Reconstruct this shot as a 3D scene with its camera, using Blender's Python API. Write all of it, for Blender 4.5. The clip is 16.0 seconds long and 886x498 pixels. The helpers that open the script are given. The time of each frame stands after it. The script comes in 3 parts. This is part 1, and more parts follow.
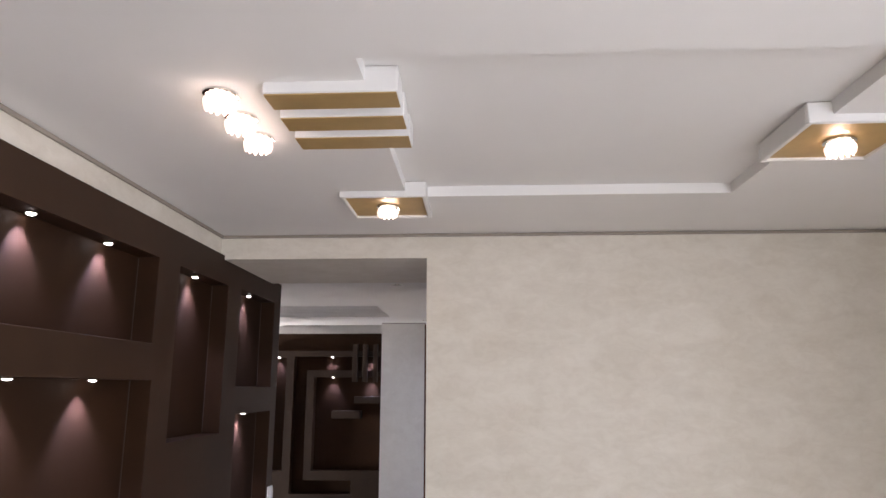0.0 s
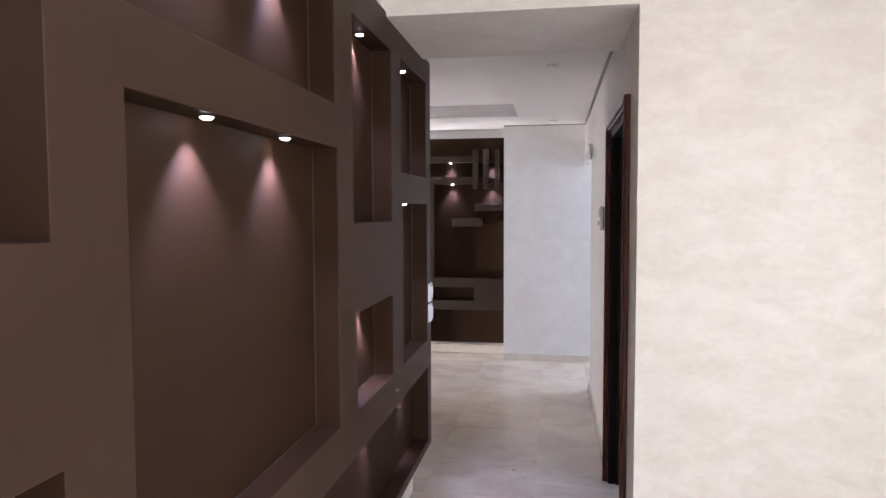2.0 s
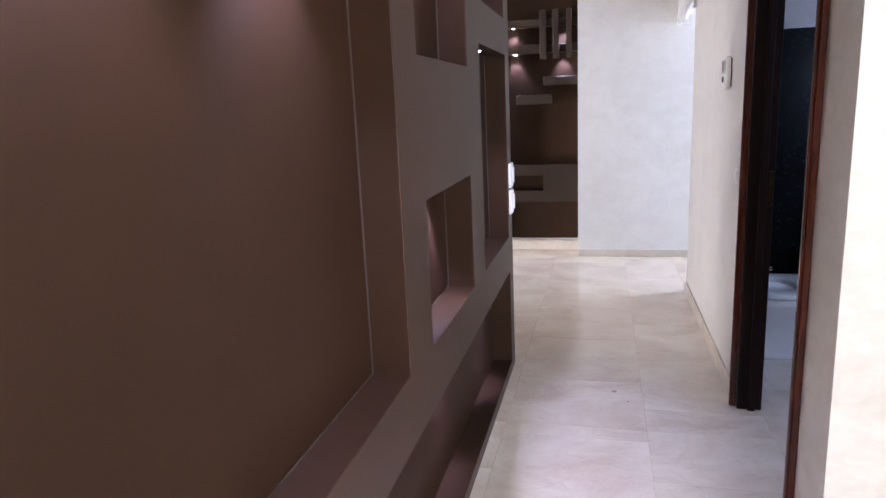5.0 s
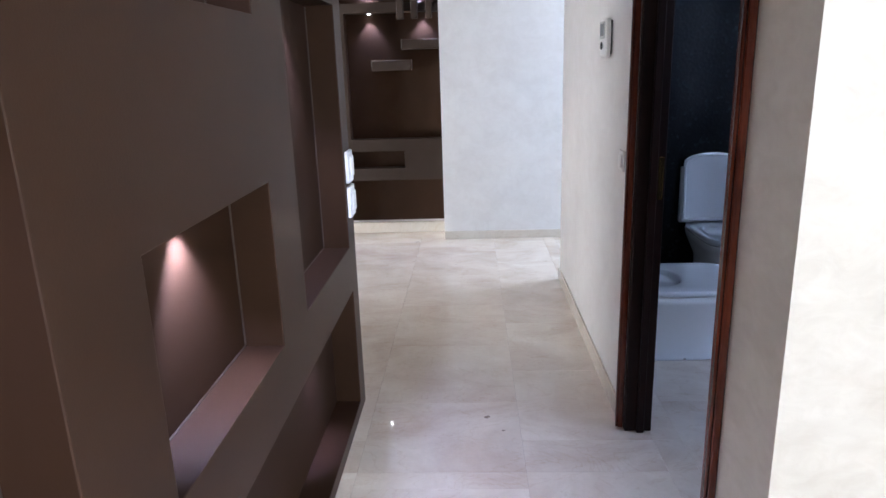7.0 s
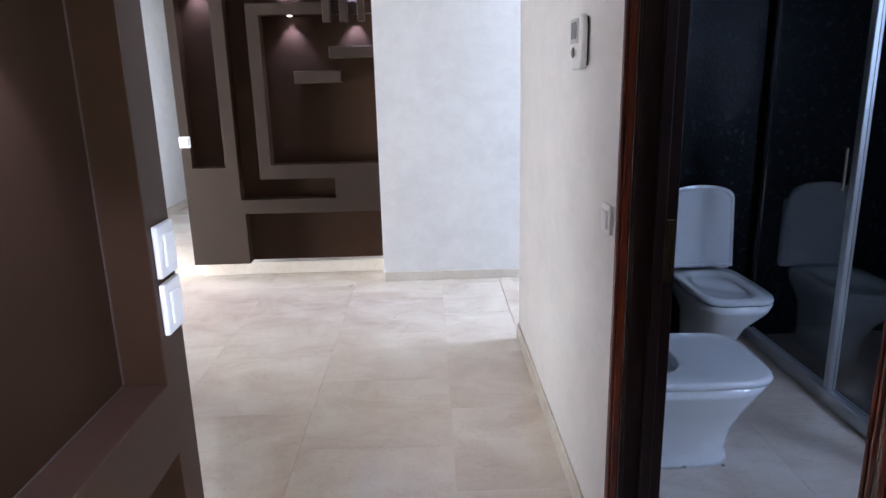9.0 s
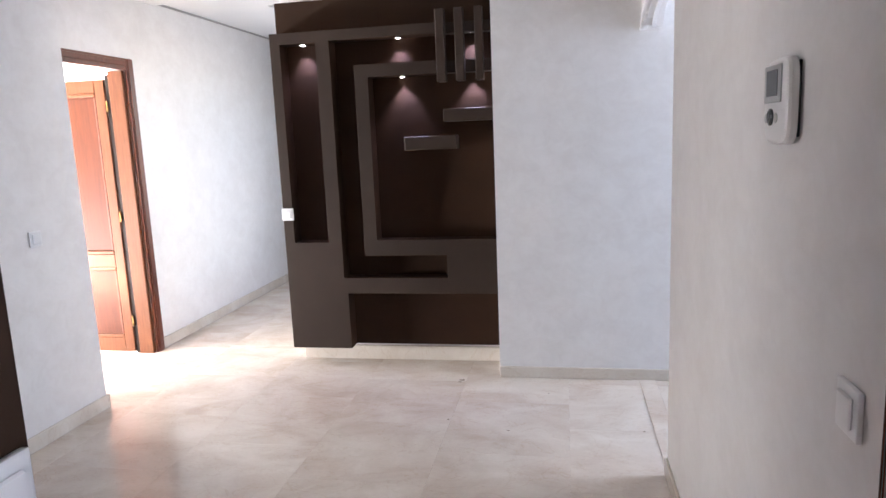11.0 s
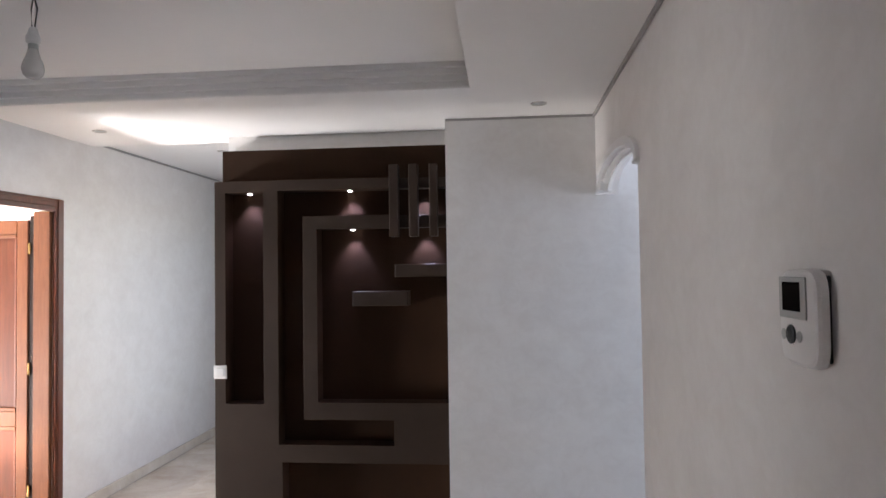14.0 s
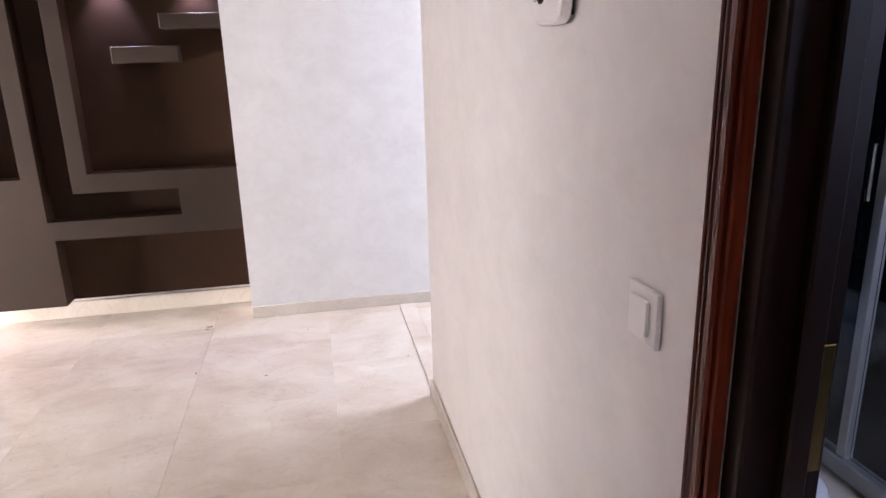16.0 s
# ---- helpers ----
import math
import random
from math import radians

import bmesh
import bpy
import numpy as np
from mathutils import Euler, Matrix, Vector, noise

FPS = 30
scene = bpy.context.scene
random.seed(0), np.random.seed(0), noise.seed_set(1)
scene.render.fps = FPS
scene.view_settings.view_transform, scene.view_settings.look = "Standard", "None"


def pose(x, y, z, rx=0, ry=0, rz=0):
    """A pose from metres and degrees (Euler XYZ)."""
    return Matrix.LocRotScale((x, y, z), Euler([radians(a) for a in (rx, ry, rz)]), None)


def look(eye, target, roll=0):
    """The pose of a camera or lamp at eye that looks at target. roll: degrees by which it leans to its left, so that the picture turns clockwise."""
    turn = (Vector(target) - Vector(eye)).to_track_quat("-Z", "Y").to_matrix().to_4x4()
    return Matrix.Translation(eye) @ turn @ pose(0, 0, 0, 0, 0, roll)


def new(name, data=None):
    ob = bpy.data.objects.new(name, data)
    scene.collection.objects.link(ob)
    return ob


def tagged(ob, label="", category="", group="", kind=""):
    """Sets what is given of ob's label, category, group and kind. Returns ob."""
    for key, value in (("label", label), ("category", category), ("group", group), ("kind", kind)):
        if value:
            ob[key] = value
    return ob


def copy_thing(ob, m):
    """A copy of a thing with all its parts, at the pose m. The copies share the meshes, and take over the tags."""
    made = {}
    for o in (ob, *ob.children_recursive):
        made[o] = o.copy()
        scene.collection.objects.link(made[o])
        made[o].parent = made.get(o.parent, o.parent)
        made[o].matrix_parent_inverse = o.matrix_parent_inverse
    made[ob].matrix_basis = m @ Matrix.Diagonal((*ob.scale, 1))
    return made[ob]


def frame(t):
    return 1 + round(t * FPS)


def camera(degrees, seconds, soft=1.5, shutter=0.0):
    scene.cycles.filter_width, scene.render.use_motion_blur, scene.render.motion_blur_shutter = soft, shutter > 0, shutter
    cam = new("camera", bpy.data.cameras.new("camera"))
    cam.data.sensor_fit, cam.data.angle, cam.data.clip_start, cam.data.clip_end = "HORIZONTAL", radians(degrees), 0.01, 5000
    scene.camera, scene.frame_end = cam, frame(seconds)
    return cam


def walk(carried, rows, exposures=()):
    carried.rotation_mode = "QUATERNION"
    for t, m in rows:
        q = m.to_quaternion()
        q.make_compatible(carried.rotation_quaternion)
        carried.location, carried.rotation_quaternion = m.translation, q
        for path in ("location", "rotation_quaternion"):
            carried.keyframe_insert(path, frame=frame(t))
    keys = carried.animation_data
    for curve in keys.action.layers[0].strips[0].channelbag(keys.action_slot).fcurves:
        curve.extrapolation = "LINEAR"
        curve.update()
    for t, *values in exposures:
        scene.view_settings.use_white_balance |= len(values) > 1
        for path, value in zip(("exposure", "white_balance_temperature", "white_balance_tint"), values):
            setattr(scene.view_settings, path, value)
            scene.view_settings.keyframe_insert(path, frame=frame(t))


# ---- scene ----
cam = camera(67.1, 16.0)
PATH = [
    (0, (0.25, 0.256, 1.823), (0.149, 2.212, 2.228), 0.1),
    (0.5, (0.185, 0.379, 1.784), (0.006, 2.333, 2.17), 0.1),
    (1, (0.069, 0.553, 1.734), (-0.196, 2.524, 1.946), 0.3),
    (1.5, (-0.111, 0.663, 1.68), (-0.419, 2.639, 1.704), 0.8),
    (2, (-0.331, 0.751, 1.643), (-0.657, 2.721, 1.528), -0.2),
    (2.5, (-0.419, 0.794, 1.589), (-0.842, 2.738, 1.389), -0.4),
    (3, (-0.498, 0.908, 1.546), (-0.987, 2.828, 1.278), -0.5),
    (3.5, (-0.545, 1.06, 1.521), (-1.092, 2.957, 1.206), -0.7),
    (6, (-0.652, 1.879, 1.478), (-0.99, 3.795, 1.013), -3.2),
    (6.5, (-0.599, 2.027, 1.48), (-0.845, 3.95, 0.989), -2.7),
    (7, (-0.616, 2.277, 1.49), (-0.706, 4.204, 0.962), -1.8),
    (7.5, (-0.641, 2.492, 1.498), (-0.597, 4.425, 0.988), -1.2),
    (8, (-0.606, 2.714, 1.493), (-0.563, 4.648, 0.988), -1.3),
    (10.5, (-0.407, 3.801, 1.514), (-0.492, 5.749, 1.067), -1.9),
    (11, (-0.439, 3.932, 1.545), (-0.801, 5.871, 1.213), -2.4),
    (11.5, (-0.491, 4.054, 1.588), (-0.873, 6.001, 1.335), -2.8),
    (12, (-0.55, 4.149, 1.632), (-0.897, 6.107, 1.419), -3.1),
    (12.5, (-0.531, 4.208, 1.675), (-0.86, 6.178, 1.557), -2.5),
    (13, (-0.535, 4.197, 1.668), (-0.789, 6.181, 1.668), -1.5),
    (13.5, (-0.534, 4.184, 1.678), (-0.756, 6.172, 1.701), -1.5),
    (14, (-0.53, 4.173, 1.678), (-0.713, 6.163, 1.74), -0.8),
    (14.5, (-0.495, 4.215, 1.611), (-0.592, 6.211, 1.535), 0.4),
    (15, (-0.494, 4.224, 1.553), (-0.467, 6.21, 1.312), 1.0),
    (15.5, (-0.473, 4.225, 1.519), (-0.256, 6.166, 1.091), -0.4),
    (16, (-0.447, 4.205, 1.454), (-0.086, 6.093, 0.901), -1.6),
]
walk(cam, [(t, look(eye, target, roll)) for t, eye, target, roll in PATH],
     [(0.0, 2.49, 6450, 16), (0.5, 2.44, 6400, 14), (1.0, 2.56, 6300, 14), (1.5, 2.95, 6250, 16), (2.5, 3.34, 6150, 17), (3.5, 3.66, 6180, 24),
      (6.0, 3.60, 5900, 10), (8.0, 3.55, 5750, 9), (10.5, 3.72, 6000, 12), (11.0, 3.17, 6100, 14), (11.5, 2.92, 6050, 11), (12.5, 2.54, 5950, 8),
      (13.3, 2.47, 6200, 12), (14.5, 2.50, 6300, 13), (15.0, 2.72, 6450, 15), (15.5, 3.30, 6400, 16), (16.0, 3.73, 6520, 19)])

# ---------------------------------------------------------------- world and large lights
world = bpy.data.worlds.new("world")
scene.world = world
world.use_nodes = True
wn = world.node_tree
sky = wn.nodes.new("ShaderNodeTexSky")
sky.sky_type = "NISHITA"
sky.sun_disc = False
sky.sun_elevation = radians(26.6)
sky.sun_rotation = radians(206.8)
wn.nodes["Background"].inputs["Strength"].default_value = 0.06
wn.links.new(sky.outputs["Color"], wn.nodes["Background"].inputs["Color"])


def sun_lamp(direction, strength):
    d = bpy.data.lights.new("sun", "SUN")
    d.energy, d.angle, d.color = strength, radians(4.0), (1.0, 0.95, 0.86)
    ob = new("sun", d)
    ob.rotation_mode = "QUATERNION"
    ob.rotation_quaternion = Vector(direction).to_track_quat("-Z", "Y")
    return ob


def area_lamp(name, eye, target, w, h, power, color):
    d = bpy.data.lights.new(name, "AREA")
    d.shape, d.size, d.size_y, d.energy, d.color = "RECTANGLE", w, h, power * 0.233, color
    ob = new(name, d)
    ob.matrix_world = look(eye, target)
    return ob


def spot_lamp(name, eye, power, color, angle=80, blend=0.8, radius=0.015, aim=(0, 0, -1)):
    d = bpy.data.lights.new(name, "SPOT")
    d.energy, d.color, d.spot_size, d.spot_blend, d.shadow_soft_size = power * 0.233, color, radians(angle), blend, radius
    ob = new(name, d)
    ob.matrix_world = look(eye, Vector(eye) + Vector(aim))
    return ob


def point_lamp(name, eye, power, color, radius=0.03):
    d = bpy.data.lights.new(name, "POINT")
    d.energy, d.color, d.shadow_soft_size = power * 0.233, color, radius
    ob = new(name, d)
    ob.location = eye
    return ob


SUN = sun_lamp((0.45, 0.89, -0.50), 5.0)
SALON_DAY = area_lamp("salon_window_light", (2.22, -0.6, 1.4), (0.0, 0.4, 1.3), 2.3, 1.9, 76, (0.93, 0.96, 1.0))
ROOM_DAY = area_lamp("bedroom_window_light", (-6.15, 7.2, 0.37), (-3.2, 7.95, 2.6), 0.8, 0.32, 280, (1.0, 0.965, 0.92))
# Added fill, unseen: reaches the corridor wall through the bedroom doorway.
WALL_FILL = area_lamp("corridor_wall_fill", (-6.15, 9.55, 1.4), (-3.6, 8.0, 1.2), 1.3, 1.7, 250, (1.0, 0.965, 0.92))
ARCH_DAY = area_lamp("kitchen_window_light", (2.35, 7.46, 1.45), (0.0, 7.6, 1.0), 1.05, 1.6, 38, (0.76, 0.85, 1.0))
# Added fill, hidden behind the far display wall, to brighten the wall opposite.
HALL_FILL = area_lamp("back_corridor_fill", (-2.25, 9.75, 1.45), (-3.55, 9.6, 1.45), 1.5, 1.7, 5.2, (1.0, 0.97, 0.93))
WC_DAY = area_lamp("bathroom_window_light", (2.08, 4.02, 1.55), (0.1, 4.9, 0.3), 0.6, 0.8, 14.0, (0.58, 0.70, 1.0))

# ---------------------------------------------------------------- materials
def ramp(nt, src, stops):
    n = nt.nodes.new("ShaderNodeValToRGB")
    el = n.color_ramp.elements
    el[0].position, el[0].color = stops[0][0], (*stops[0][1], 1)
    el[1].position, el[1].color = stops[-1][0], (*stops[-1][1], 1)
    for p, c in stops[1:-1]:
        e = el.new(p)
        e.color = (*c, 1)
    nt.links.new(src, n.inputs["Fac"])
    return n.outputs["Color"]


def tex_noise(nt, scale, detail=4.0, rough=0.5, distort=0.0, stretch=(1, 1, 1), offset=None, turn=(0, 0, 0)):
    co = nt.nodes.new("ShaderNodeTexCoord")
    mp = nt.nodes.new("ShaderNodeMapping")
    mp.inputs["Scale"].default_value = stretch
    mp.inputs["Rotation"].default_value = [radians(a) for a in turn]
    nt.links.new(co.outputs["Object"], mp.inputs["Vector"])
    if offset is not None:
        nt.links.new(offset, mp.inputs["Location"])
    n = nt.nodes.new("ShaderNodeTexNoise")
    n.inputs["Scale"].default_value = scale
    n.inputs["Detail"].default_value = detail
    n.inputs["Roughness"].default_value = rough
    n.inputs["Distortion"].default_value = distort
    nt.links.new(mp.outputs["Vector"], n.inputs["Vector"])
    return n.outputs["Fac"]


def mix(nt, a, b, fac, mode="MIX"):
    n = nt.nodes.new("ShaderNodeMix")
    n.data_type, n.blend_type = "RGBA", mode
    if isinstance(fac, float):
        n.inputs["Factor"].default_value = fac
    else:
        nt.links.new(fac, n.inputs["Factor"])
    nt.links.new(a, n.inputs["A"])
    nt.links.new(b, n.inputs["B"])
    return n.outputs["Result"]


def bump(nt, bsdf, src, strength, distance=0.002):
    b = nt.nodes.new("ShaderNodeBump")
    b.inputs["Strength"].default_value, b.inputs["Distance"].default_value = strength, distance
    nt.links.new(src, b.inputs["Height"])
    nt.links.new(b.outputs["Normal"], bsdf.inputs["Normal"])


def plain(name, color, rough=0.5, metal=0.0, vary=0.06, scale=8.0, bumps=0.1, grain=120.0, coat=0.0, spec=0.5):
    m = bpy.data.materials.new(name)
    m.use_nodes = True
    nt = m.node_tree
    p = nt.nodes["Principled BSDF"]
    lo = tuple(max(c * (1 - vary), 0) for c in color)
    hi = tuple(min(c * (1 + vary), 1) for c in color)
    big = ramp(nt, tex_noise(nt, scale, 5, 0.6), [(0.3, lo), (0.7, hi)])
    nt.links.new(big, p.inputs["Base Color"])
    p.inputs["Roughness"].default_value, p.inputs["Metallic"].default_value = rough, metal
    p.inputs["Coat Weight"].default_value, p.inputs["Specular IOR Level"].default_value = coat, spec
    if bumps:
        bump(nt, p, tex_noise(nt, grain, 3, 0.6), bumps, 0.001)
    return m


def stucco(name, dark, light, stretch, relief=0.25, rough=0.42, drag=1.0):
    """Polished decorative plaster: soft brushed clouds with a faint relief."""
    m = bpy.data.materials.new(name)
    m.use_nodes = True
    nt = m.node_tree
    p = nt.nodes["Principled BSDF"]
    clouds = tex_noise(nt, 3.4, 4, 0.55, 1.1, stretch)
    flakes = tex_noise(nt, 13.0, 4, 0.6, 1.4, (1, 1, drag), None, (28, 28, 0))
    strokes = tex_noise(nt, 5.0, 3, 0.5, 0.7, (1, 1, 1.25 * drag), None, (-20, 34, 0))
    wash = tex_noise(nt, 0.7, 2, 0.5)
    mid = tuple((a + b) / 2 for a, b in zip(dark, light))
    a = ramp(nt, clouds, [(0.34, dark), (0.5, mid), (0.68, light)])
    b = ramp(nt, flakes, [(0.38, dark), (0.60, light)])
    c = ramp(nt, wash, [(0.3, tuple(x * 0.96 for x in mid)), (0.7, tuple(min(x * 1.03, 1) for x in mid))])
    d = ramp(nt, strokes, [(0.40, dark), (0.58, light)])
    nt.links.new(mix(nt, mix(nt, mix(nt, a, b, 0.40), d, 0.28), c, 0.22), p.inputs["Base Color"])
    r = nt.nodes.new("ShaderNodeMapRange")
    r.inputs["To Min"].default_value, r.inputs["To Max"].default_value = rough - 0.08, rough + 0.16
    nt.links.new(flakes, r.inputs["Value"])
    nt.links.new(r.outputs["Result"], p.inputs["Roughness"])
    bump(nt, p, flakes, relief, 0.0025)
    return m


def marble(name, tones, rough=0.09):
    m = bpy.data.materials.new(name)
    m.use_nodes = True
    nt = m.node_tree
    p = nt.nodes["Principled BSDF"]
    info = nt.nodes.new("ShaderNodeObjectInfo")
    comb = nt.nodes.new("ShaderNodeCombineXYZ")
    for k, f in (("X", 37.0), ("Y", 91.0), ("Z", 53.0)):
        mu = nt.nodes.new("ShaderNodeMath")
        mu.operation = "MULTIPLY"
        mu.inputs[1].default_value = f
        nt.links.new(info.outputs["Random"], mu.inputs[0])
        nt.links.new(mu.outputs[0], comb.inputs[k])
    clouds = tex_noise(nt, 2.6, 6, 0.58, 0.6, (1, 1.3, 1), comb.outputs[0])
    veins = tex_noise(nt, 3.2, 4, 0.55, 1.6, (1.0, 1.6, 1), comb.outputs[0])
    fine = tex_noise(nt, 60.0, 3, 0.6, 0, (1, 1, 1), comb.outputs[0])
    a = ramp(nt, clouds, [(0.28, tones[0]), (0.5, tones[1]), (0.72, tones[2])])
    v = ramp(nt, veins, [(0.485, (1, 1, 1)), (0.5, (0.88, 0.83, 0.77)), (0.515, (1, 1, 1))])
    f = ramp(nt, fine, [(0.3, (0.95, 0.95, 0.95)), (0.7, (1, 1, 1))])
    tint = ramp(nt, info.outputs["Random"], [(0.0, (0.945, 0.93, 0.915)), (0.5, (0.98, 0.97, 0.96)), (1.0, (1, 0.99, 0.97))])
    col = mix(nt, mix(nt, mix(nt, a, v, 0.6, "MULTIPLY"), f, 1.0, "MULTIPLY"), tint, 1.0, "MULTIPLY")
    nt.links.new(col, p.inputs["Base Color"])
    r = nt.nodes.new("ShaderNodeMapRange")
    r.inputs["To Min"].default_value, r.inputs["To Max"].default_value = rough * 0.7, rough * 1.8
    nt.links.new(clouds, r.inputs["Value"])
    nt.links.new(r.outputs["Result"], p.inputs["Roughness"])
    bump(nt, p, tex_noise(nt, 3.0, 2, 0.5), 0.02, 0.002)
    return m


def wood(name, dark, light, rough=0.28, along=(9, 9, 0.6), coat=0.35, spec=0.5):
    m = bpy.data.materials.new(name)
    m.use_nodes = True
    nt = m.node_tree
    p = nt.nodes["Principled BSDF"]
    g = tex_noise(nt, 7.0, 6, 0.65, 0.6, along)
    fine = tex_noise(nt, 40.0, 4, 0.7, 0.2, along)
    a = ramp(nt, g, [(0.3, dark), (0.7, light)])
    b = ramp(nt, fine, [(0.35, (0.82, 0.8, 0.78)), (0.65, (1, 1, 1))])
    nt.links.new(mix(nt, a, b, 1.0, "MULTIPLY"), p.inputs["Base Color"])
    p.inputs["Roughness"].default_value, p.inputs["Specular IOR Level"].default_value = rough, spec
    p.inputs["Coat Weight"].default_value, p.inputs["Coat Roughness"].default_value = coat, 0.15
    bump(nt, p, fine, 0.12, 0.001)
    return m


def glow(name, color, strength):
    m = bpy.data.materials.new(name)
    m.use_nodes = True
    p = m.node_tree.nodes["Principled BSDF"]
    p.inputs["Base Color"].default_value = (*color, 1)
    p.inputs["Emission Color"].default_value = (*color, 1)
    p.inputs["Emission Strength"].default_value = strength
    return m


def glass_mat(name, color, rough=0.02):
    m = bpy.data.materials.new(name)
    m.use_nodes = True
    p = m.node_tree.nodes["Principled BSDF"]
    p.inputs["Base Color"].default_value = (*color, 1)
    p.inputs["Transmission Weight"].default_value, p.inputs["Roughness"].default_value = 1.0, rough
    return m


def mosaic(name):
    """Small dark glass tiles with paler joints."""
    m = bpy.data.materials.new(name)
    m.use_nodes = True
    nt = m.node_tree
    p = nt.nodes["Principled BSDF"]
    v = nt.nodes.new("ShaderNodeTexVoronoi")
    v.inputs["Scale"].default_value = 52.0
    co = nt.nodes.new("ShaderNodeTexCoord")
    nt.links.new(co.outputs["Object"], v.inputs["Vector"])
    nt.links.new(ramp(nt, v.outputs["Color"], [(0.2, (0.0016, 0.0022, 0.0032)), (0.75, (0.0034, 0.005, 0.0066)), (0.95, (0.020, 0.028, 0.034))]), p.inputs["Base Color"])
    p.inputs["Roughness"].default_value, p.inputs["Specular IOR Level"].default_value = 0.38, 0.10
    bump(nt, p, v.outputs["Distance"], 0.3, 0.002)
    return m


CREAM = stucco("cream_plaster", (0.655, 0.602, 0.52), (0.82, 0.78, 0.708), (1, 1, 1.6), 0.34, drag=1.8)
PALE = stucco("pale_plaster", (0.700, 0.672, 0.653), (0.812, 0.796, 0.783), (0.9, 0.9, 0.9), 0.11, drag=1.15)
CEIL = plain("ceiling_paint", (0.85, 0.84, 0.83), 0.7, vary=0.02, scale=2.0, bumps=0.04)
TRIM_WHITE = plain("white_gypsum", (0.82, 0.81, 0.80), 0.5, vary=0.02, bumps=0.03)
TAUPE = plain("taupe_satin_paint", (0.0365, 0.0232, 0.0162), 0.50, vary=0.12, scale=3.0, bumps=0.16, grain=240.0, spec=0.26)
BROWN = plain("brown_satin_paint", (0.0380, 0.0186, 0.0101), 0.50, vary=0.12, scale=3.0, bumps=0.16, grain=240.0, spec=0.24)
# Niche backs and inner sides take a darker brown than the faces.
CHOCO = plain("recess_brown", (0.0295, 0.0138, 0.0069), 0.62, vary=0.12, scale=3.0, bumps=0.16, grain=240.0, spec=0.12)
GOLD = plain("gold_paint", (0.50, 0.335, 0.135), 0.38, 0.25, vary=0.08, scale=12.0)
FLOOR_M = marble("beige_marble", ((0.56, 0.46, 0.38), (0.665, 0.585, 0.505), (0.755, 0.695, 0.62)), 0.045)
SKIRT_M = marble("skirting_marble", ((0.62, 0.55, 0.47), (0.69, 0.63, 0.555), (0.76, 0.715, 0.65)), 0.16)
GROUT = plain("grout", (0.68, 0.61, 0.53), 0.7, vary=0.1, bumps=0.2)
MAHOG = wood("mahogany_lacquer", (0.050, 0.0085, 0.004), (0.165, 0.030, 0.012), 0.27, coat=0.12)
# Darker copy of the frame wood, with its shade put into the colour.
SHADE_WOOD = wood("shaded_frame_wood", (0.006, 0.0018, 0.0012), (0.014, 0.004, 0.0025), 0.42, coat=0.0, spec=0.2)
WALNUT = wood("walnut_stain", (0.075, 0.018, 0.008), (0.175, 0.046, 0.020), 0.32, coat=0.1)
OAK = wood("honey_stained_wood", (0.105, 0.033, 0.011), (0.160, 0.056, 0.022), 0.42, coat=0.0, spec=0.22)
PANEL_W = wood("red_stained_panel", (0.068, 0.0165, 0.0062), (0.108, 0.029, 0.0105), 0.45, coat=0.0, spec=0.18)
PLASTIC = plain("white_plastic", (0.87, 0.86, 0.85), 0.3, vary=0.015, bumps=0.0)
GREYPL = plain("grey_plastic", (0.50, 0.51, 0.50), 0.35, vary=0.02, bumps=0.0)
DARKPL = plain("dark_plastic", (0.03, 0.032, 0.035), 0.25, vary=0.05, bumps=0.0)
SCREEN = plain("dark_screen", (0.006, 0.006, 0.007), 0.08, vary=0.05, bumps=0.0)
CHROME = plain("chrome", (0.75, 0.74, 0.72), 0.12, 1.0, vary=0.03, bumps=0.0)
BRASS = plain("brass", (0.42, 0.28, 0.11), 0.25, 1.0, vary=0.06, bumps=0.0)
ALU = plain("grey_aluminium", (0.55, 0.56, 0.57), 0.35, 0.8, vary=0.03, bumps=0.03)
PORC = plain("white_porcelain", (0.80, 0.81, 0.82), 0.06, vary=0.01, bumps=0.0, coat=0.6)
MOSAIC = mosaic("dark_mosaic")
BLACKT = plain("black_tile", (0.006, 0.0066, 0.008), 0.2, vary=0.2, bumps=0.05, spec=0.18)
LENS = glow("lamp_lens", (1.0, 0.93, 0.90), 5.4)
CRYSTAL = glow("lit_crystal", (1.0, 0.82, 0.68), 0.22)
FROST = plain("frosted_bulb", (0.72, 0.71, 0.69), 0.25, vary=0.01, bumps=0.0)
CABLE = plain("dark_cable", (0.02, 0.018, 0.016), 0.5, vary=0.1, bumps=0.0)
GLASS = glass_mat("clear_glass", (0.93, 0.96, 0.95))

# ---------------------------------------------------------------- mesh helpers
def box_into(bm, x0, x1, y0, y1, z0, z1):
    vs = [bm.verts.new((x, y, z)) for z in (z0, z1) for x, y in ((x0, y0), (x1, y0), (x1, y1), (x0, y1))]
    for f in ((3, 2, 1, 0), (4, 5, 6, 7), (0, 1, 5, 4), (1, 2, 6, 5), (2, 3, 7, 6), (3, 0, 4, 7)):
        bm.faces.new([vs[i] for i in f])


def boxes(*rows, bevel=0.0, segs=1):
    bm = bmesh.new()
    for r in rows:
        box_into(bm, *r)
    if bevel:
        bmesh.ops.bevel(bm, geom=bm.edges[:], offset=bevel, segments=segs, affect="EDGES", profile=0.6)
    return bm


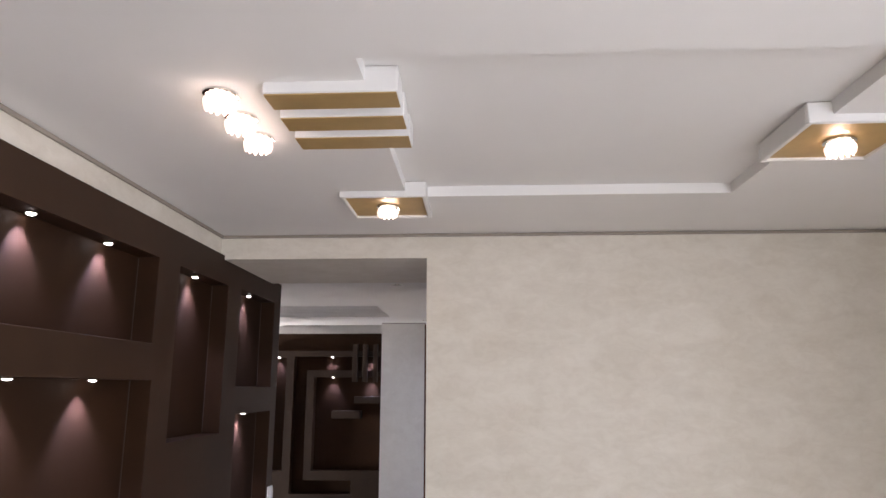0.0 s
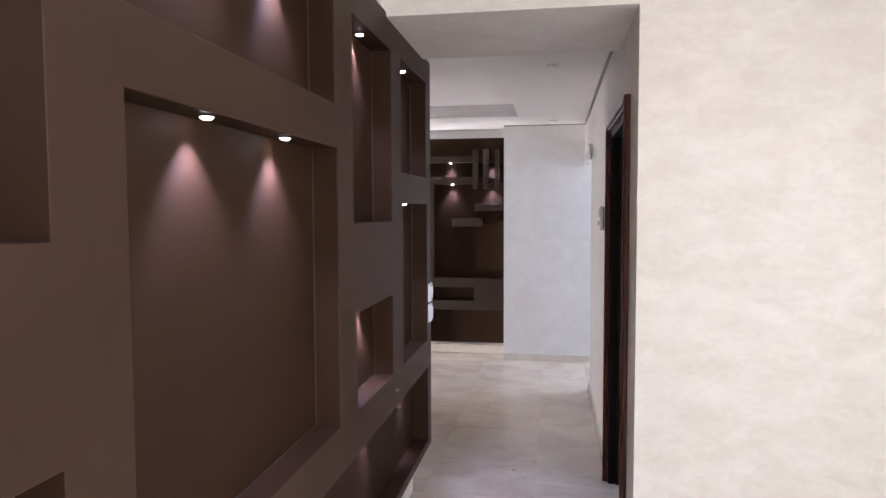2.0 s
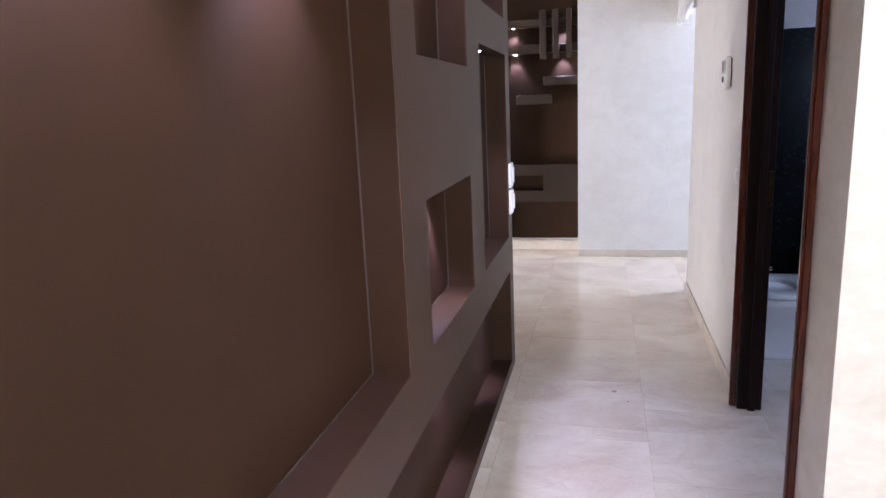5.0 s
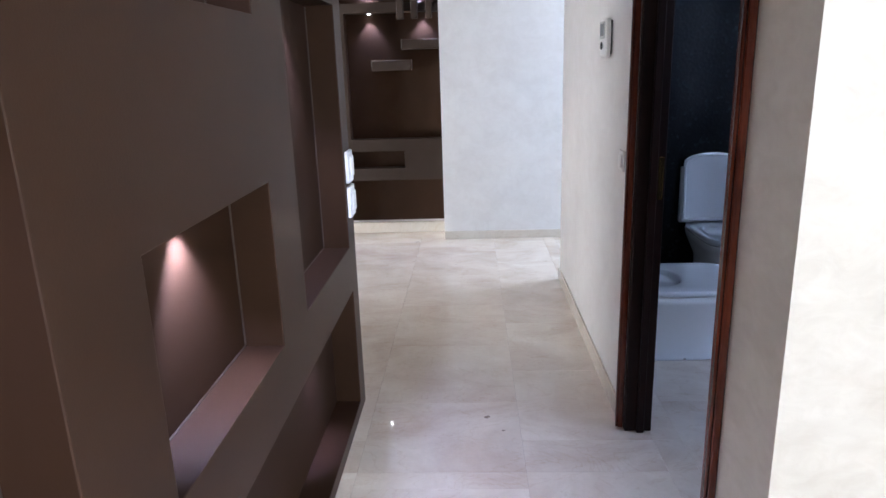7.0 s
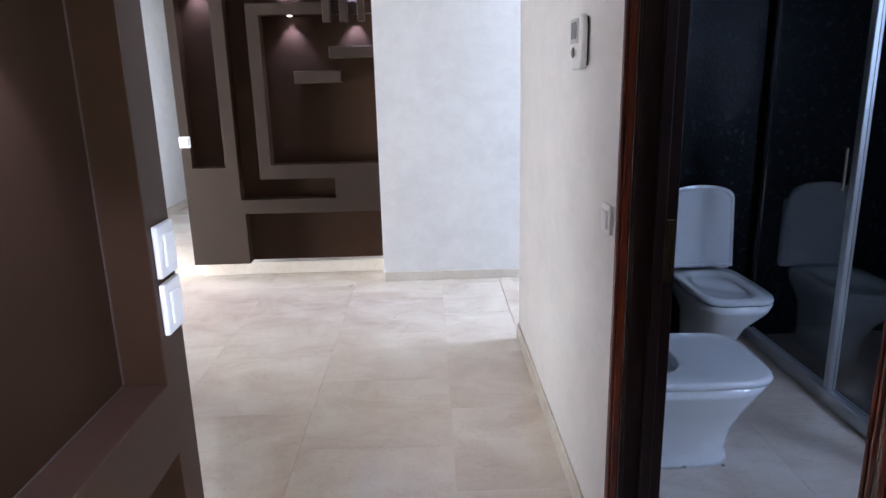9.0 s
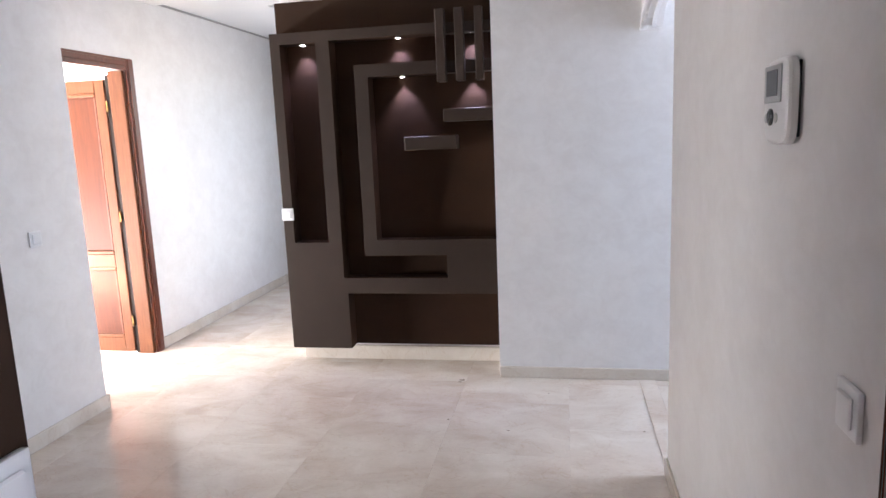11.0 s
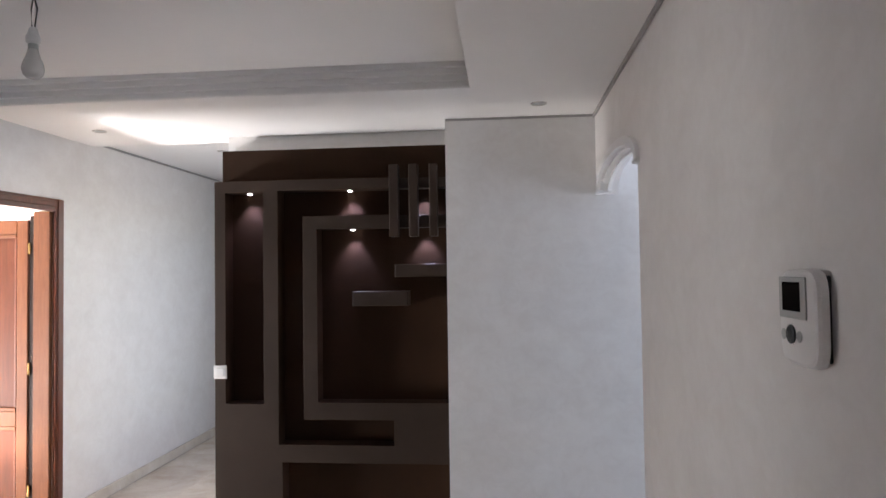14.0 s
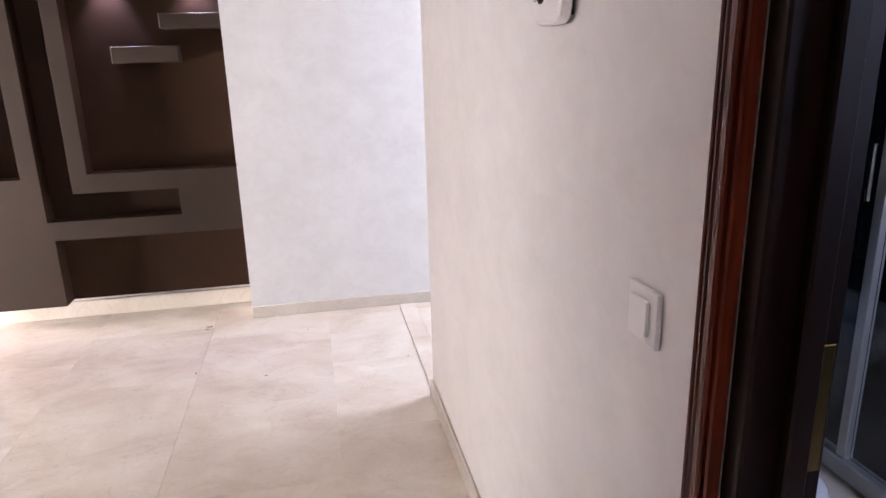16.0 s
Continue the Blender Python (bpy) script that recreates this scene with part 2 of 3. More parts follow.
def tube(bm, path, radius, sides=10, cap=True):
    """A round rod along a list of points."""
    rings = []
    pts = [Vector(p) for p in path]
    for i, p in enumerate(pts):
        d = (pts[min(i + 1, len(pts) - 1)] - pts[max(i - 1, 0)]).normalized()
        q = d.to_track_quat("Z", "Y")
        r = radius[i] if isinstance(radius, (list, tuple)) else radius
        rings.append([bm.verts.new(p + q @ Vector((r * math.cos(a), r * math.sin(a), 0))) for a in (2 * math.pi * k / sides for k in range(sides))])
    for a, b in zip(rings, rings[1:]):
        for k in range(sides):
            bm.faces.new((a[k], a[(k + 1) % sides], b[(k + 1) % sides], b[k]))
    if cap:
        bm.faces.new(rings[0][::-1])
        bm.faces.new(rings[-1])
    return bm


def lathe(profile, sides=24, centre=(0, 0, 0)):
    """Turned about z: profile rows are radius, height."""
    bm = bmesh.new()
    rings = []
    for r, h in profile:
        rings.append([bm.verts.new((centre[0] + r * math.cos(2 * math.pi * k / sides), centre[1] + r * math.sin(2 * math.pi * k / sides), centre[2] + h)) for k in range(sides)])
    for a, b in zip(rings, rings[1:]):
        for k in range(sides):
            bm.faces.new((a[k], a[(k + 1) % sides], b[(k + 1) % sides], b[k]))
    bm.faces.new(rings[0][::-1])
    bm.faces.new(rings[-1])
    return bm


def outline(n, cx, cy, hx, hy, power):
    """A rounded-square ring of n points."""
    out = []
    for k in range(n):
        a = 2 * math.pi * k / n
        c, s = math.cos(a), math.sin(a)
        out.append((cx + hx * math.copysign(abs(c) ** (2 / power), c), cy + hy * math.copysign(abs(s) ** (2 / power), s)))
    return out


def loft(rows, n=32):
    """Skin through rounded-square rings: rows of cx, cy, hx, hy, power, z."""
    bm = bmesh.new()
    rings = [[bm.verts.new((x, y, z)) for x, y in outline(n, cx, cy, hx, hy, pw)] for cx, cy, hx, hy, pw, z in rows]
    for a, b in zip(rings, rings[1:]):
        for k in range(n):
            bm.faces.new((a[k], a[(k + 1) % n], b[(k + 1) % n], b[k]))
    bm.faces.new(rings[0][::-1])
    bm.faces.new(rings[-1])
    return bm


def relief(us, vs, depth, full, place, bevel=0.003):
    """A board in u, v whose cells stand at depth(u, v) behind its face; outside it falls back to full. place(u, v, d) gives the point."""
    us, vs = sorted(set(us)), sorted(set(vs))
    nu, nv = len(us) - 1, len(vs) - 1
    dd = {(i, j): depth((us[i] + us[i + 1]) / 2, (vs[j] + vs[j + 1]) / 2) for i in range(nu) for j in range(nv)}
    bm = bmesh.new()
    cache = {}

    def vert(u, v, d):
        key = (round(u, 5), round(v, 5), round(d, 5))
        if key not in cache:
            cache[key] = bm.verts.new(place(u, v, d))
        return cache[key]

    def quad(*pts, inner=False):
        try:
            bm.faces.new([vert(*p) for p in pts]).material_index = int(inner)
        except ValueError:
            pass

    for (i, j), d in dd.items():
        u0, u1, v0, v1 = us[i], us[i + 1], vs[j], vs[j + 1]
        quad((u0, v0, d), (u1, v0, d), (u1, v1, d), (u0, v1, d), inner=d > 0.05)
        e = dd.get((i + 1, j), full)
        if e != d:
            quad((u1, v0, d), (u1, v0, e), (u1, v1, e), (u1, v1, d), inner=(i + 1, j) in dd)
        e = dd.get((i, j + 1), full)
        if e != d:
            quad((u0, v1, d), (u1, v1, d), (u1, v1, e), (u0, v1, e), inner=(i, j + 1) in dd)
        if (i - 1, j) not in dd and d != full:
            quad((u0, v0, d), (u0, v1, d), (u0, v1, full), (u0, v0, full))
        if (i, j - 1) not in dd and d != full:
            quad((u0, v0, d), (u0, v0, full), (u1, v0, full), (u1, v0, d))
    bmesh.ops.recalc_face_normals(bm, faces=bm.faces[:])
    bmesh.ops.dissolve_limit(bm, angle_limit=radians(1), verts=bm.verts[:], edges=bm.edges[:], delimit={"MATERIAL"})
    if bevel:
        edges = [e for e in bm.edges if len(e.link_faces) == 2 and e.calc_face_angle(0) > radians(60) and e.is_convex]
        bmesh.ops.bevel(bm, geom=edges, offset=bevel, segments=2, affect="EDGES", profile=0.5, clamp_overlap=True)
    return bm


def finish(name, bm, material, smooth=False):
    bmesh.ops.recalc_face_normals(bm, faces=bm.faces[:])
    me = bpy.data.meshes.new(name)
    bm.to_mesh(me)
    bm.free()
    me.materials.append(material)
    if smooth:
        for p in me.polygons:
            p.use_smooth = True
    return me


def structure(name, bm, material, label, category):
    return tagged(new(name, finish(name, bm, material)), label, category, kind="structure")


def part(name, bm, material, parent, label="", smooth=False):
    ob = new(name, finish(name, bm, material, smooth))
    ob.parent = parent
    return tagged(ob, label)


def thing(name, label, category, at=(0, 0, 0), group=""):
    ob = new(name)
    ob.empty_display_size = 0.05
    ob.matrix_world = pose(*at)
    return tagged(ob, label, category, group)


# ---------------------------------------------------------------- the rooms
ZS, ZH, ZB = 2.58, 2.56, 2.66          # ceilings: salon, hall, back corridor
UX = -1.03                             # face of the display wall
YF = 3.53                              # salon front wall
YU = 8.15                              # face of the far display wall

structure("wall_west", boxes((-1.35, -1.15, -2.75, 4.50, 0, 2.8), (-1.15, -1.05, -2.6, YF, 2.478, 2.8)), CREAM,
          "thick cream plaster wall behind the brown display unit", "wall")
structure("wall_north", boxes((0.0, 2.25, YF, 3.68, 0, 2.8), (0.0, 0.10, 3.68, 3.845, 0, 2.8)), CREAM, "cream polished plaster wall with brushed clouds", "wall")
structure("lintel", boxes((-1.15, 0.0, YF, 4.33, 2.456, 2.8)), CREAM, "cream plaster beam over the corridor opening", "wall")
structure("wall_east", boxes((2.25, 2.40, 0.6, 3.68, 0, 2.8), (2.25, 2.40, -2.75, -1.8, 0, 2.8), (2.25, 2.40, -1.8, 0.6, 0, 0.4), (2.25, 2.40, -1.8, 0.6, 2.4, 2.8)), CREAM,
          "cream plaster side wall of the salon with a wide window", "wall")
structure("wall_south", boxes((-1.15, 2.25, -2.75, -2.6, 0, 2.8)), CREAM, "cream plaster wall at the back of the salon", "wall")

# corridor wall with the bathroom doorway and the arched opening
DY0, DY1, DZ = 3.845, 4.822, 2.10
AY0, AY1, AZ = 6.86, 7.93, 2.09


def arch_z(y):
    s = (y - (AY0 + AY1) / 2) / ((AY1 - AY0) / 2)
    return AZ + 0.13 * math.sqrt(max(0.0, 1 - abs(s) ** 2.3))


bm = boxes((0.0, 0.10, DY0, DY1, DZ, 2.8), (0.0, 0.10, DY1, AY0, 0, 2.8), (0.0, 0.10, AY1, 8.05, 2.098, 2.8))
steps = [AY0 + (AY1 - AY0) * k / 16 for k in range(17)]
for a, b in zip(steps, steps[1:]):
    za, zb = arch_z(a), arch_z(b)
    q = [bm.verts.new(p) for p in ((0, a, za), (0, b, zb), (0, b, 2.8), (0, a, 2.8), (0.10, a, za), (0.10, b, zb), (0.10, b, 2.8), (0.10, a, 2.8))]
    bm.faces.new((q[0], q[1], q[2], q[3]))
    bm.faces.new((q[7], q[6], q[5], q[4]))
    bm.faces.new((q[1], q[0], q[4], q[5]))
bmesh.ops.remove_doubles(bm, verts=bm.verts[:], dist=0.0005)
structure("wall_corridor", bm, PALE, "pale polished plaster corridor wall with a doorway and an arch", "wall")

structure("wall_hall_end", boxes((-0.865, 2.4, 8.05, 8.45, 0, 2.8), (-2.31, -0.865, 8.36, 8.45, 0, 2.8)), PALE, "pale plaster wall at the end of the hall", "wall")
# Opening added out of view to hold the back corridor fill.
structure("wall_back_corridor", boxes((-2.31, -2.16, 8.45, 8.95, 0, 2.8), (-2.31, -2.16, 10.55, 13.2, 0, 2.8), (-2.31, -2.16, 8.95, 10.55, 0, 0.5), (-2.31, -2.16, 8.95, 10.55, 2.35, 2.8)), PALE, "pale plaster wall of the back corridor with an added unseen opening", "wall")
structure("wall_hall_south", boxes((-3.55, -1.35, 4.35, 4.50, 0, 2.8)), PALE, "pale plaster wall behind the display wall", "wall")
structure("wall_hall_west", boxes((-3.69, -3.20, 4.50, 7.36, 0, 2.8)), PALE, "pale plaster pier beside the bedroom door", "wall")
BY0, BY1, BZ = 7.53, 8.40, 2.11
structure("wall_bedroom", boxes((-3.66, -3.55, 7.36, BY0, 0, 2.8), (-3.66, -3.55, BY0, BY1, BZ, 2.8), (-3.66, -3.55, BY1, 13.2, 0, 2.8)), PALE,
          "pale plaster wall with the bedroom doorway", "wall")
structure("wall_landing", boxes((-3.69, -2.16, 13.2, 13.35, 0, 2.8)), PALE, "pale plaster wall at the end of the back corridor", "wall")

# bedroom beyond the door
# Unseen slit added so the sun lands as a band on the door leaf.
structure("wall_bedroom_south", boxes((-6.2, -3.69, 5.5, 5.65, 0, 2.01), (-6.2, -3.69, 5.5, 5.65, 2.295, 2.8), (-6.2, -6.1, 5.5, 5.65, 2.01, 2.295), (-5.07, -3.69, 5.5, 5.65, 2.01, 2.295)), PALE, "pale bedroom wall with an added slit that shapes the sun band", "wall")
# The opening at y 8.9 to 10.2 is added for the corridor fill.
structure("wall_bedroom_west", boxes((-6.35, -6.2, 5.5, 5.9, 0, 2.8), (-6.35, -6.2, 7.62, 8.9, 0, 2.8), (-6.35, -6.2, 10.2, 10.6, 0, 2.8), (-6.35, -6.2, 8.9, 10.2, 0, 0.5), (-6.35, -6.2, 8.9, 10.2, 2.3, 2.8), (-6.35, -6.2, 5.9, 7.62, 0, 0.2), (-6.35, -6.2, 5.9, 7.62, 2.4, 2.8)), PALE, "pale bedroom wall with a tall window and an added second opening", "wall")
structure("wall_bedroom_north", boxes((-6.2, -3.69, 10.45, 10.6, 0, 2.8)), PALE, "pale bedroom wall", "wall")

# room beyond the arch, and the bathroom
structure("wall_kitchen_east", boxes((2.4, 2.55, 6.85, 6.9, 0, 2.8), (2.4, 2.55, 8.0, 8.75, 0, 2.8), (2.4, 2.55, 6.9, 8.0, 0, 0.6), (2.4, 2.55, 6.9, 8.0, 2.3, 2.8)), PALE, "pale wall with a window", "wall")
structure("wall_bathroom_north", boxes((0.10, 2.4, 6.78, 6.86, 0, 1.9)), MOSAIC, "dark mosaic bathroom wall", "wall")
structure("wall_bathroom_top", boxes((0.10, 2.4, 6.78, 6.86, 1.9, 2.8)), PALE, "pale upper band of the bathroom wall", "wall")
structure("wall_bathroom_east", boxes((2.15, 2.3, 3.68, 6.78, 0, 2.8)), BLACKT, "black tiled bathroom wall", "wall")
structure("wall_bathroom_lining", boxes((0.102, 0.115, 4.88, 6.78, 0, 1.9), (0.102, 2.15, 3.682, 3.70, 0, 1.9)), BLACKT, "black tiles on the bathroom side walls", "wall")

# ceilings
def tray_ceiling(x0, x1, y0, y1, z, tx0, tx1, ty0, ty1, tz, top=2.9):
    return [(x0, tx0, y0, y1, z, top), (tx1, x1, y0, y1, z, top), (tx0, tx1, y0, ty0, z, top), (tx0, tx1, ty1, y1, z, top), (tx0, tx1, ty0, ty1, tz, top)]


TX0, TX1, TY0, TY1 = -0.03, 1.26, 1.69, 2.86
structure("ceiling_salon", boxes(*tray_ceiling(-1.15, 2.25, -2.6, YF, ZS, TX0, TX1, TY0, TY1, ZS + 0.042)), CEIL, "white plasterboard ceiling with a shallow recess", "ceiling")
HX0, HX1, HY0, HY1 = -3.18, -0.68, 4.75, 7.39
structure("ceiling_hall", boxes(*tray_ceiling(-3.34, 0.14, 4.33, 8.53, ZH, HX0, HX1, HY0, HY1, ZH + 0.11)), CEIL, "white hall ceiling with a raised tray", "ceiling")
structure("ceiling_back", boxes((-3.69, -3.34, 4.33, 13.35, ZB, 2.9), (-3.34, -2.16, 8.53, 13.35, ZB, 2.9)), CEIL, "white ceiling of the back corridor", "ceiling")
structure("ceiling_rooms", boxes((-6.35, -3.69, 5.5, 10.6, 2.7, 2.9), (0.10, 2.4, 3.69, 6.86, 2.5, 2.9), (0.10, 2.55, 6.86, 8.05, 2.6, 2.9)), CEIL, "white ceilings of the side rooms", "ceiling")

# stepped plaster moulding on the tray's sides
bm = bmesh.new()
for k in range(4):
    d, z0, z1 = 0.010 + 0.022 * k, ZH + 0.004 + 0.027 * k, ZH + 0.0302 + 0.027 * k
    box_into(bm, HX0, HX1, HY1 - d, HY1 - 0.001, z0, z1)
    box_into(bm, HX0, HX1, HY0 + 0.001, HY0 + d, z0, z1)
    box_into(bm, HX0 + 0.001, HX0 + d, HY0 + d, HY1 - d, z0, z1)
    box_into(bm, HX1 - 0.006, HX1 - 0.001, HY0 + d, HY1 - d, z0, z1)
structure("trim_tray", bm, TRIM_WHITE, "stepped white gypsum moulding round the ceiling tray", "moulding")

# grey strips painted for the shadow gaps along the tops of the walls
structure("trim_salon", boxes((-1.05, 2.25, YF - 0.012, YF - 0.002, ZS - 0.016, ZS - 0.003), (-1.048, -1.038, -2.6, YF - 0.012, ZS - 0.016, ZS - 0.003), (2.238, 2.248, -2.6, YF - 0.012, ZS - 0.016, ZS - 0.003)),
          plain("shadow_gap_grey", (0.33, 0.29, 0.25), 0.7), "narrow grey strip drawn for the shadow gap between wall and ceiling", "trim")
structure("trim_hall", boxes((-0.86, -0.002, 8.038, 8.048, ZH - 0.014, ZH - 0.002), (-0.014, -0.003, 4.34, 8.03, ZH - 0.022, ZH - 0.002), (-3.548, -3.536, 7.375, 13.2, ZB - 0.016, ZB - 0.002)),
          plain("shadow_gap_pale", (0.36, 0.34, 0.33), 0.7), "narrow grey strip drawn for the shadow gap between hall wall and ceiling", "trim")

# arch moulding: two ribs and a soffit band
def arch_rib(x0, x1, off, width):
    bm = bmesh.new()
    pts = [(AY0 - off, AZ + 0.012)] + [(AY0 - off + (AY1 - AY0 + 2 * off) * (1 - math.cos(math.pi * k / 24)) / 2, None) for k in range(25)] + [(AY1 + off, AZ + 0.012)]
    path = []
    for i, (y, z) in enumerate(pts):
        if z is None:
            s = (y - (AY0 + AY1) / 2) / ((AY1 - AY0) / 2 + off)
            z = AZ + (0.13 + off) * math.sqrt(max(0.0, 1 - abs(s) ** 2.3))
        path.append((y, z))
    mid = Vector(((AY0 + AY1) / 2, AZ - 0.2))
    rows = []
    for i, p in enumerate(path):
        a, b = Vector(path[max(i - 1, 0)]), Vector(path[min(i + 1, len(path) - 1)])
        t = (b - a).normalized()
        nrm = Vector((-t.y, t.x))
        if nrm.dot(Vector(p) - mid) < 0:
            nrm = -nrm
        c = Vector(p)
        o = c + nrm * width
        rows.append([bm.verts.new(v) for v in ((x0, c.x, c.y), (x0, o.x, o.y), (x1, o.x, o.y), (x1, c.x, c.y))])
    for a, b in zip(rows, rows[1:]):
        for k in range(4):
            bm.faces.new((a[k], a[(k + 1) % 4], b[(k + 1) % 4], b[k]))
    bm.faces.new(rows[0])
    bm.faces.new(rows[-1][::-1])
    return bm


arch = thing("arch_moulding", "white gypsum arch moulding round the corridor opening", "moulding", (0, AY1, AZ))
arch.matrix_world = pose(0, 0, 0)
part("outer_rib", arch_rib(-0.016, 0.014, 0.002, 0.040), TRIM_WHITE, arch)
part("inner_rib", arch_rib(0.042, 0.064, -0.024, 0.024), TRIM_WHITE, arch)
part("soffit_band", arch_rib(0.014, 0.042, -0.010, 0.012), TRIM_WHITE, arch)
for y in (AY0 - 0.01, AY1 + 0.012):
    part("foot", boxes((-0.021, 0.019, y - 0.030, y + 0.030, AZ - 0.004, AZ + 0.014), bevel=0.005), TRIM_WHITE, arch)

structure("threshold", boxes((0.0, 0.10, 6.862, 8.034, 0.0005, 0.005), bevel=0.002), FLOOR_M, "beige marble threshold under the arch", "threshold")

# skirting
SK = 0.085
rows = [(0.0 - 0.014, -0.001, DY1 + 0.046, AY0, 0, SK), (-0.014, -0.001, YF, DY0 - 0.046, 0, SK), (-0.014, 2.25, YF - 0.014, YF - 0.001, 0, SK),
        (-0.865, 2.4, 8.036, 8.049, 0, 0.072), (-2.31, -0.866, 8.337, 8.359, 0, 0.10), (-3.549, -3.536, BY1 + 0.09, 13.2, 0, SK),
        (-3.199, -3.186, 4.5, 7.374, 0, SK), (-3.549, -3.186, 7.361, 7.374, 0, SK), (-1.149, -1.136, -2.6, 4.5, 0, SK), (-2.32, -2.311, 8.362, 13.2, 0, SK)]
structure("baseboard", boxes(*rows, bevel=0.003), SKIRT_M, "beige marble skirting along the walls", "skirting")

# ---------------------------------------------------------------- doors
wc = tagged(thing("door_1", "dark mahogany door frame of the bathroom, standing open", "door frame"), kind="structure")
CW = 0.050
for y0, y1 in ((DY0 - CW + 0.005, DY0 + 0.005), (DY1 - 0.005, DY1 + CW - 0.005)):
    part("casing", boxes((-0.022, -0.001, y0, y1, 0, DZ + CW), (-0.030, -0.022, y0 + 0.006, y0 + 0.020, 0, DZ + CW), (-0.027, -0.022, y0 + 0.026, y0 + 0.034, 0, DZ + CW), (-0.025, -0.022, y0 + 0.038, y0 + 0.044, 0, DZ + CW), bevel=0.0025), MAHOG, wc)
part("casing_head", boxes((-0.022, -0.001, DY0 + 0.006, DY1 - 0.006, DZ, DZ + CW), (-0.030, -0.022, DY0 + 0.006, DY1 - 0.006, DZ + 0.018, DZ + CW - 0.010), bevel=0.003), MAHOG, wc)
# Inner frame uses the darker copy, so its shade is part of the wood.
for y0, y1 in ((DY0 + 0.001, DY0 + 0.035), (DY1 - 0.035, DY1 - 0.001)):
    part("jamb", boxes((0.0, 0.108, y0, y1, 0, DZ - 0.002), bevel=0.003), SHADE_WOOD, wc)
part("stop", boxes((0.045, 0.075, DY1 - 0.052, DY1 - 0.036, 0, DZ - 0.04), bevel=0.003), SHADE_WOOD, wc)
part("jamb_head", boxes((0.0, 0.108, DY0 + 0.036, DY1 - 0.036, DZ - 0.036, DZ - 0.002), bevel=0.003), SHADE_WOOD, wc)
part("strike_plate", boxes((0.080, 0.100, DY1 - 0.0385, DY1 - 0.035, 0.98, 1.14), bevel=0.001), BRASS, wc, "worn brass strike plate")

bd = tagged(thing("door_2", "honey and red stained wooden bedroom door, standing open", "door"), kind="structure")
for y0, y1 in ((BY0 - 0.08, BY0 + 0.005), (BY1 - 0.005, BY1 + 0.08)):
    part("casing", boxes((-3.549, -3.527, y0, y1, 0, BZ + 0.08), (-3.527, -3.519, y0 + 0.015, y1 - 0.03, 0, BZ + 0.08), bevel=0.004), WALNUT, bd)
part("casing_head", boxes((-3.549, -3.527, BY0 + 0.006, BY1 - 0.006, BZ - 0.005, BZ + 0.08), (-3.527, -3.519, BY0 + 0.006, BY1 - 0.006, BZ + 0.025, BZ + 0.065), bevel=0.004), WALNUT, bd)
for y0, y1 in ((BY0 + 0.001, BY0 + 0.035), (BY1 - 0.035, BY1 - 0.001)):
    part("jamb", boxes((-3.665, -3.55, y0, y1, 0, BZ - 0.006), bevel=0.003), OAK, bd, "honey-stained jamb")
# Dark strip standing in for the shaded gap between leaf and jamb.
part("hinge_gap_strip", boxes((-3.698, -3.667, 8.374, 8.399, 0.0, 2.08), bevel=0.002), SHADE_WOOD, bd, "dark strip filling the shaded gap beside the hinges")
LX0, LX1, ST, LY0, LY1 = -4.50, -3.702, 0.078, 8.362, 8.402
leaf = part("leaf", boxes((LX0, LX0 + ST, LY0, LY1, 0.012, 2.05), (LX1 - ST, LX1, LY0, LY1, 0.012, 2.05), (LX0 + ST, LX1 - ST, LY0 + 0.001, LY1 - 0.001, 1.955, 2.05),
                          (LX0 + ST, LX1 - ST, LY0 + 0.001, LY1 - 0.001, 0.675, 0.775), (LX0 + ST, LX1 - ST, LY0 + 0.001, LY1 - 0.001, 0.012, 0.125), bevel=0.004), OAK, bd, "honey-stained door leaf")
for z0, z1 in ((0.125, 0.675), (0.775, 1.955)):
    a, b = LX0 + ST, LX1 - ST
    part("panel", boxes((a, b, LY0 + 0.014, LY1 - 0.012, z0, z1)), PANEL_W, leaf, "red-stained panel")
    part("bead", boxes((a, b, LY0 - 0.004, LY0 + 0.014, z0, z0 + 0.026), (a, b, LY0 - 0.004, LY0 + 0.014, z1 - 0.026, z1), bevel=0.006, segs=2), OAK, leaf, "honey-stained bead across the panel")
    # Upright beads are darker than those running across.
    part("bead", boxes((a, a + 0.018, LY0 + 0.002, LY0 + 0.014, z0 + 0.026, z1 - 0.026), (b - 0.018, b, LY0 + 0.002, LY0 + 0.014, z0 + 0.026, z1 - 0.026), bevel=0.004), WALNUT, leaf, "darker upright bead")
for z in (0.22, 1.02, 1.82):
    part("hinge", tube(bmesh.new(), [(-3.690, 8.362, z), (-3.690, 8.362, z + 0.075)], 0.008), BRASS, bd, "brass hinge")

# ---------------------------------------------------------------- display wall along the salon
NICHES = [(1.02, 1.59, 1.60, 2.335), (1.02, 1.60, 0.915, 1.267), (1.775, 2.845, 1.99, 2.335), (1.765, 2.867, 0.920, 1.848), (3.04, 3.61, 1.597, 2.335),
          (3.065, 3.612, 0.913, 1.272), (3.80, 4.405, 1.822, 2.345), (3.825, 4.425, 0.912, 1.68), (1.02, 4.44, 0.335, 0.755), (0.0, 0.84, 0.915, 2.335)]
UY0, UY1, UZ0, UZ1, ND = -0.25, 4.535, 0.29, 2.478, 0.088
unit = thing("display_wall", "dark brown painted display wall with lit niches of many sizes", "display wall", (UX, 2.2, 0))
unit.matrix_world = pose(0, 0, 0)
us = [UY0, UY1] + [v for n in NICHES for v in n[:2]]
vs = [UZ0, UZ1] + [v for n in NICHES for v in n[2:]]
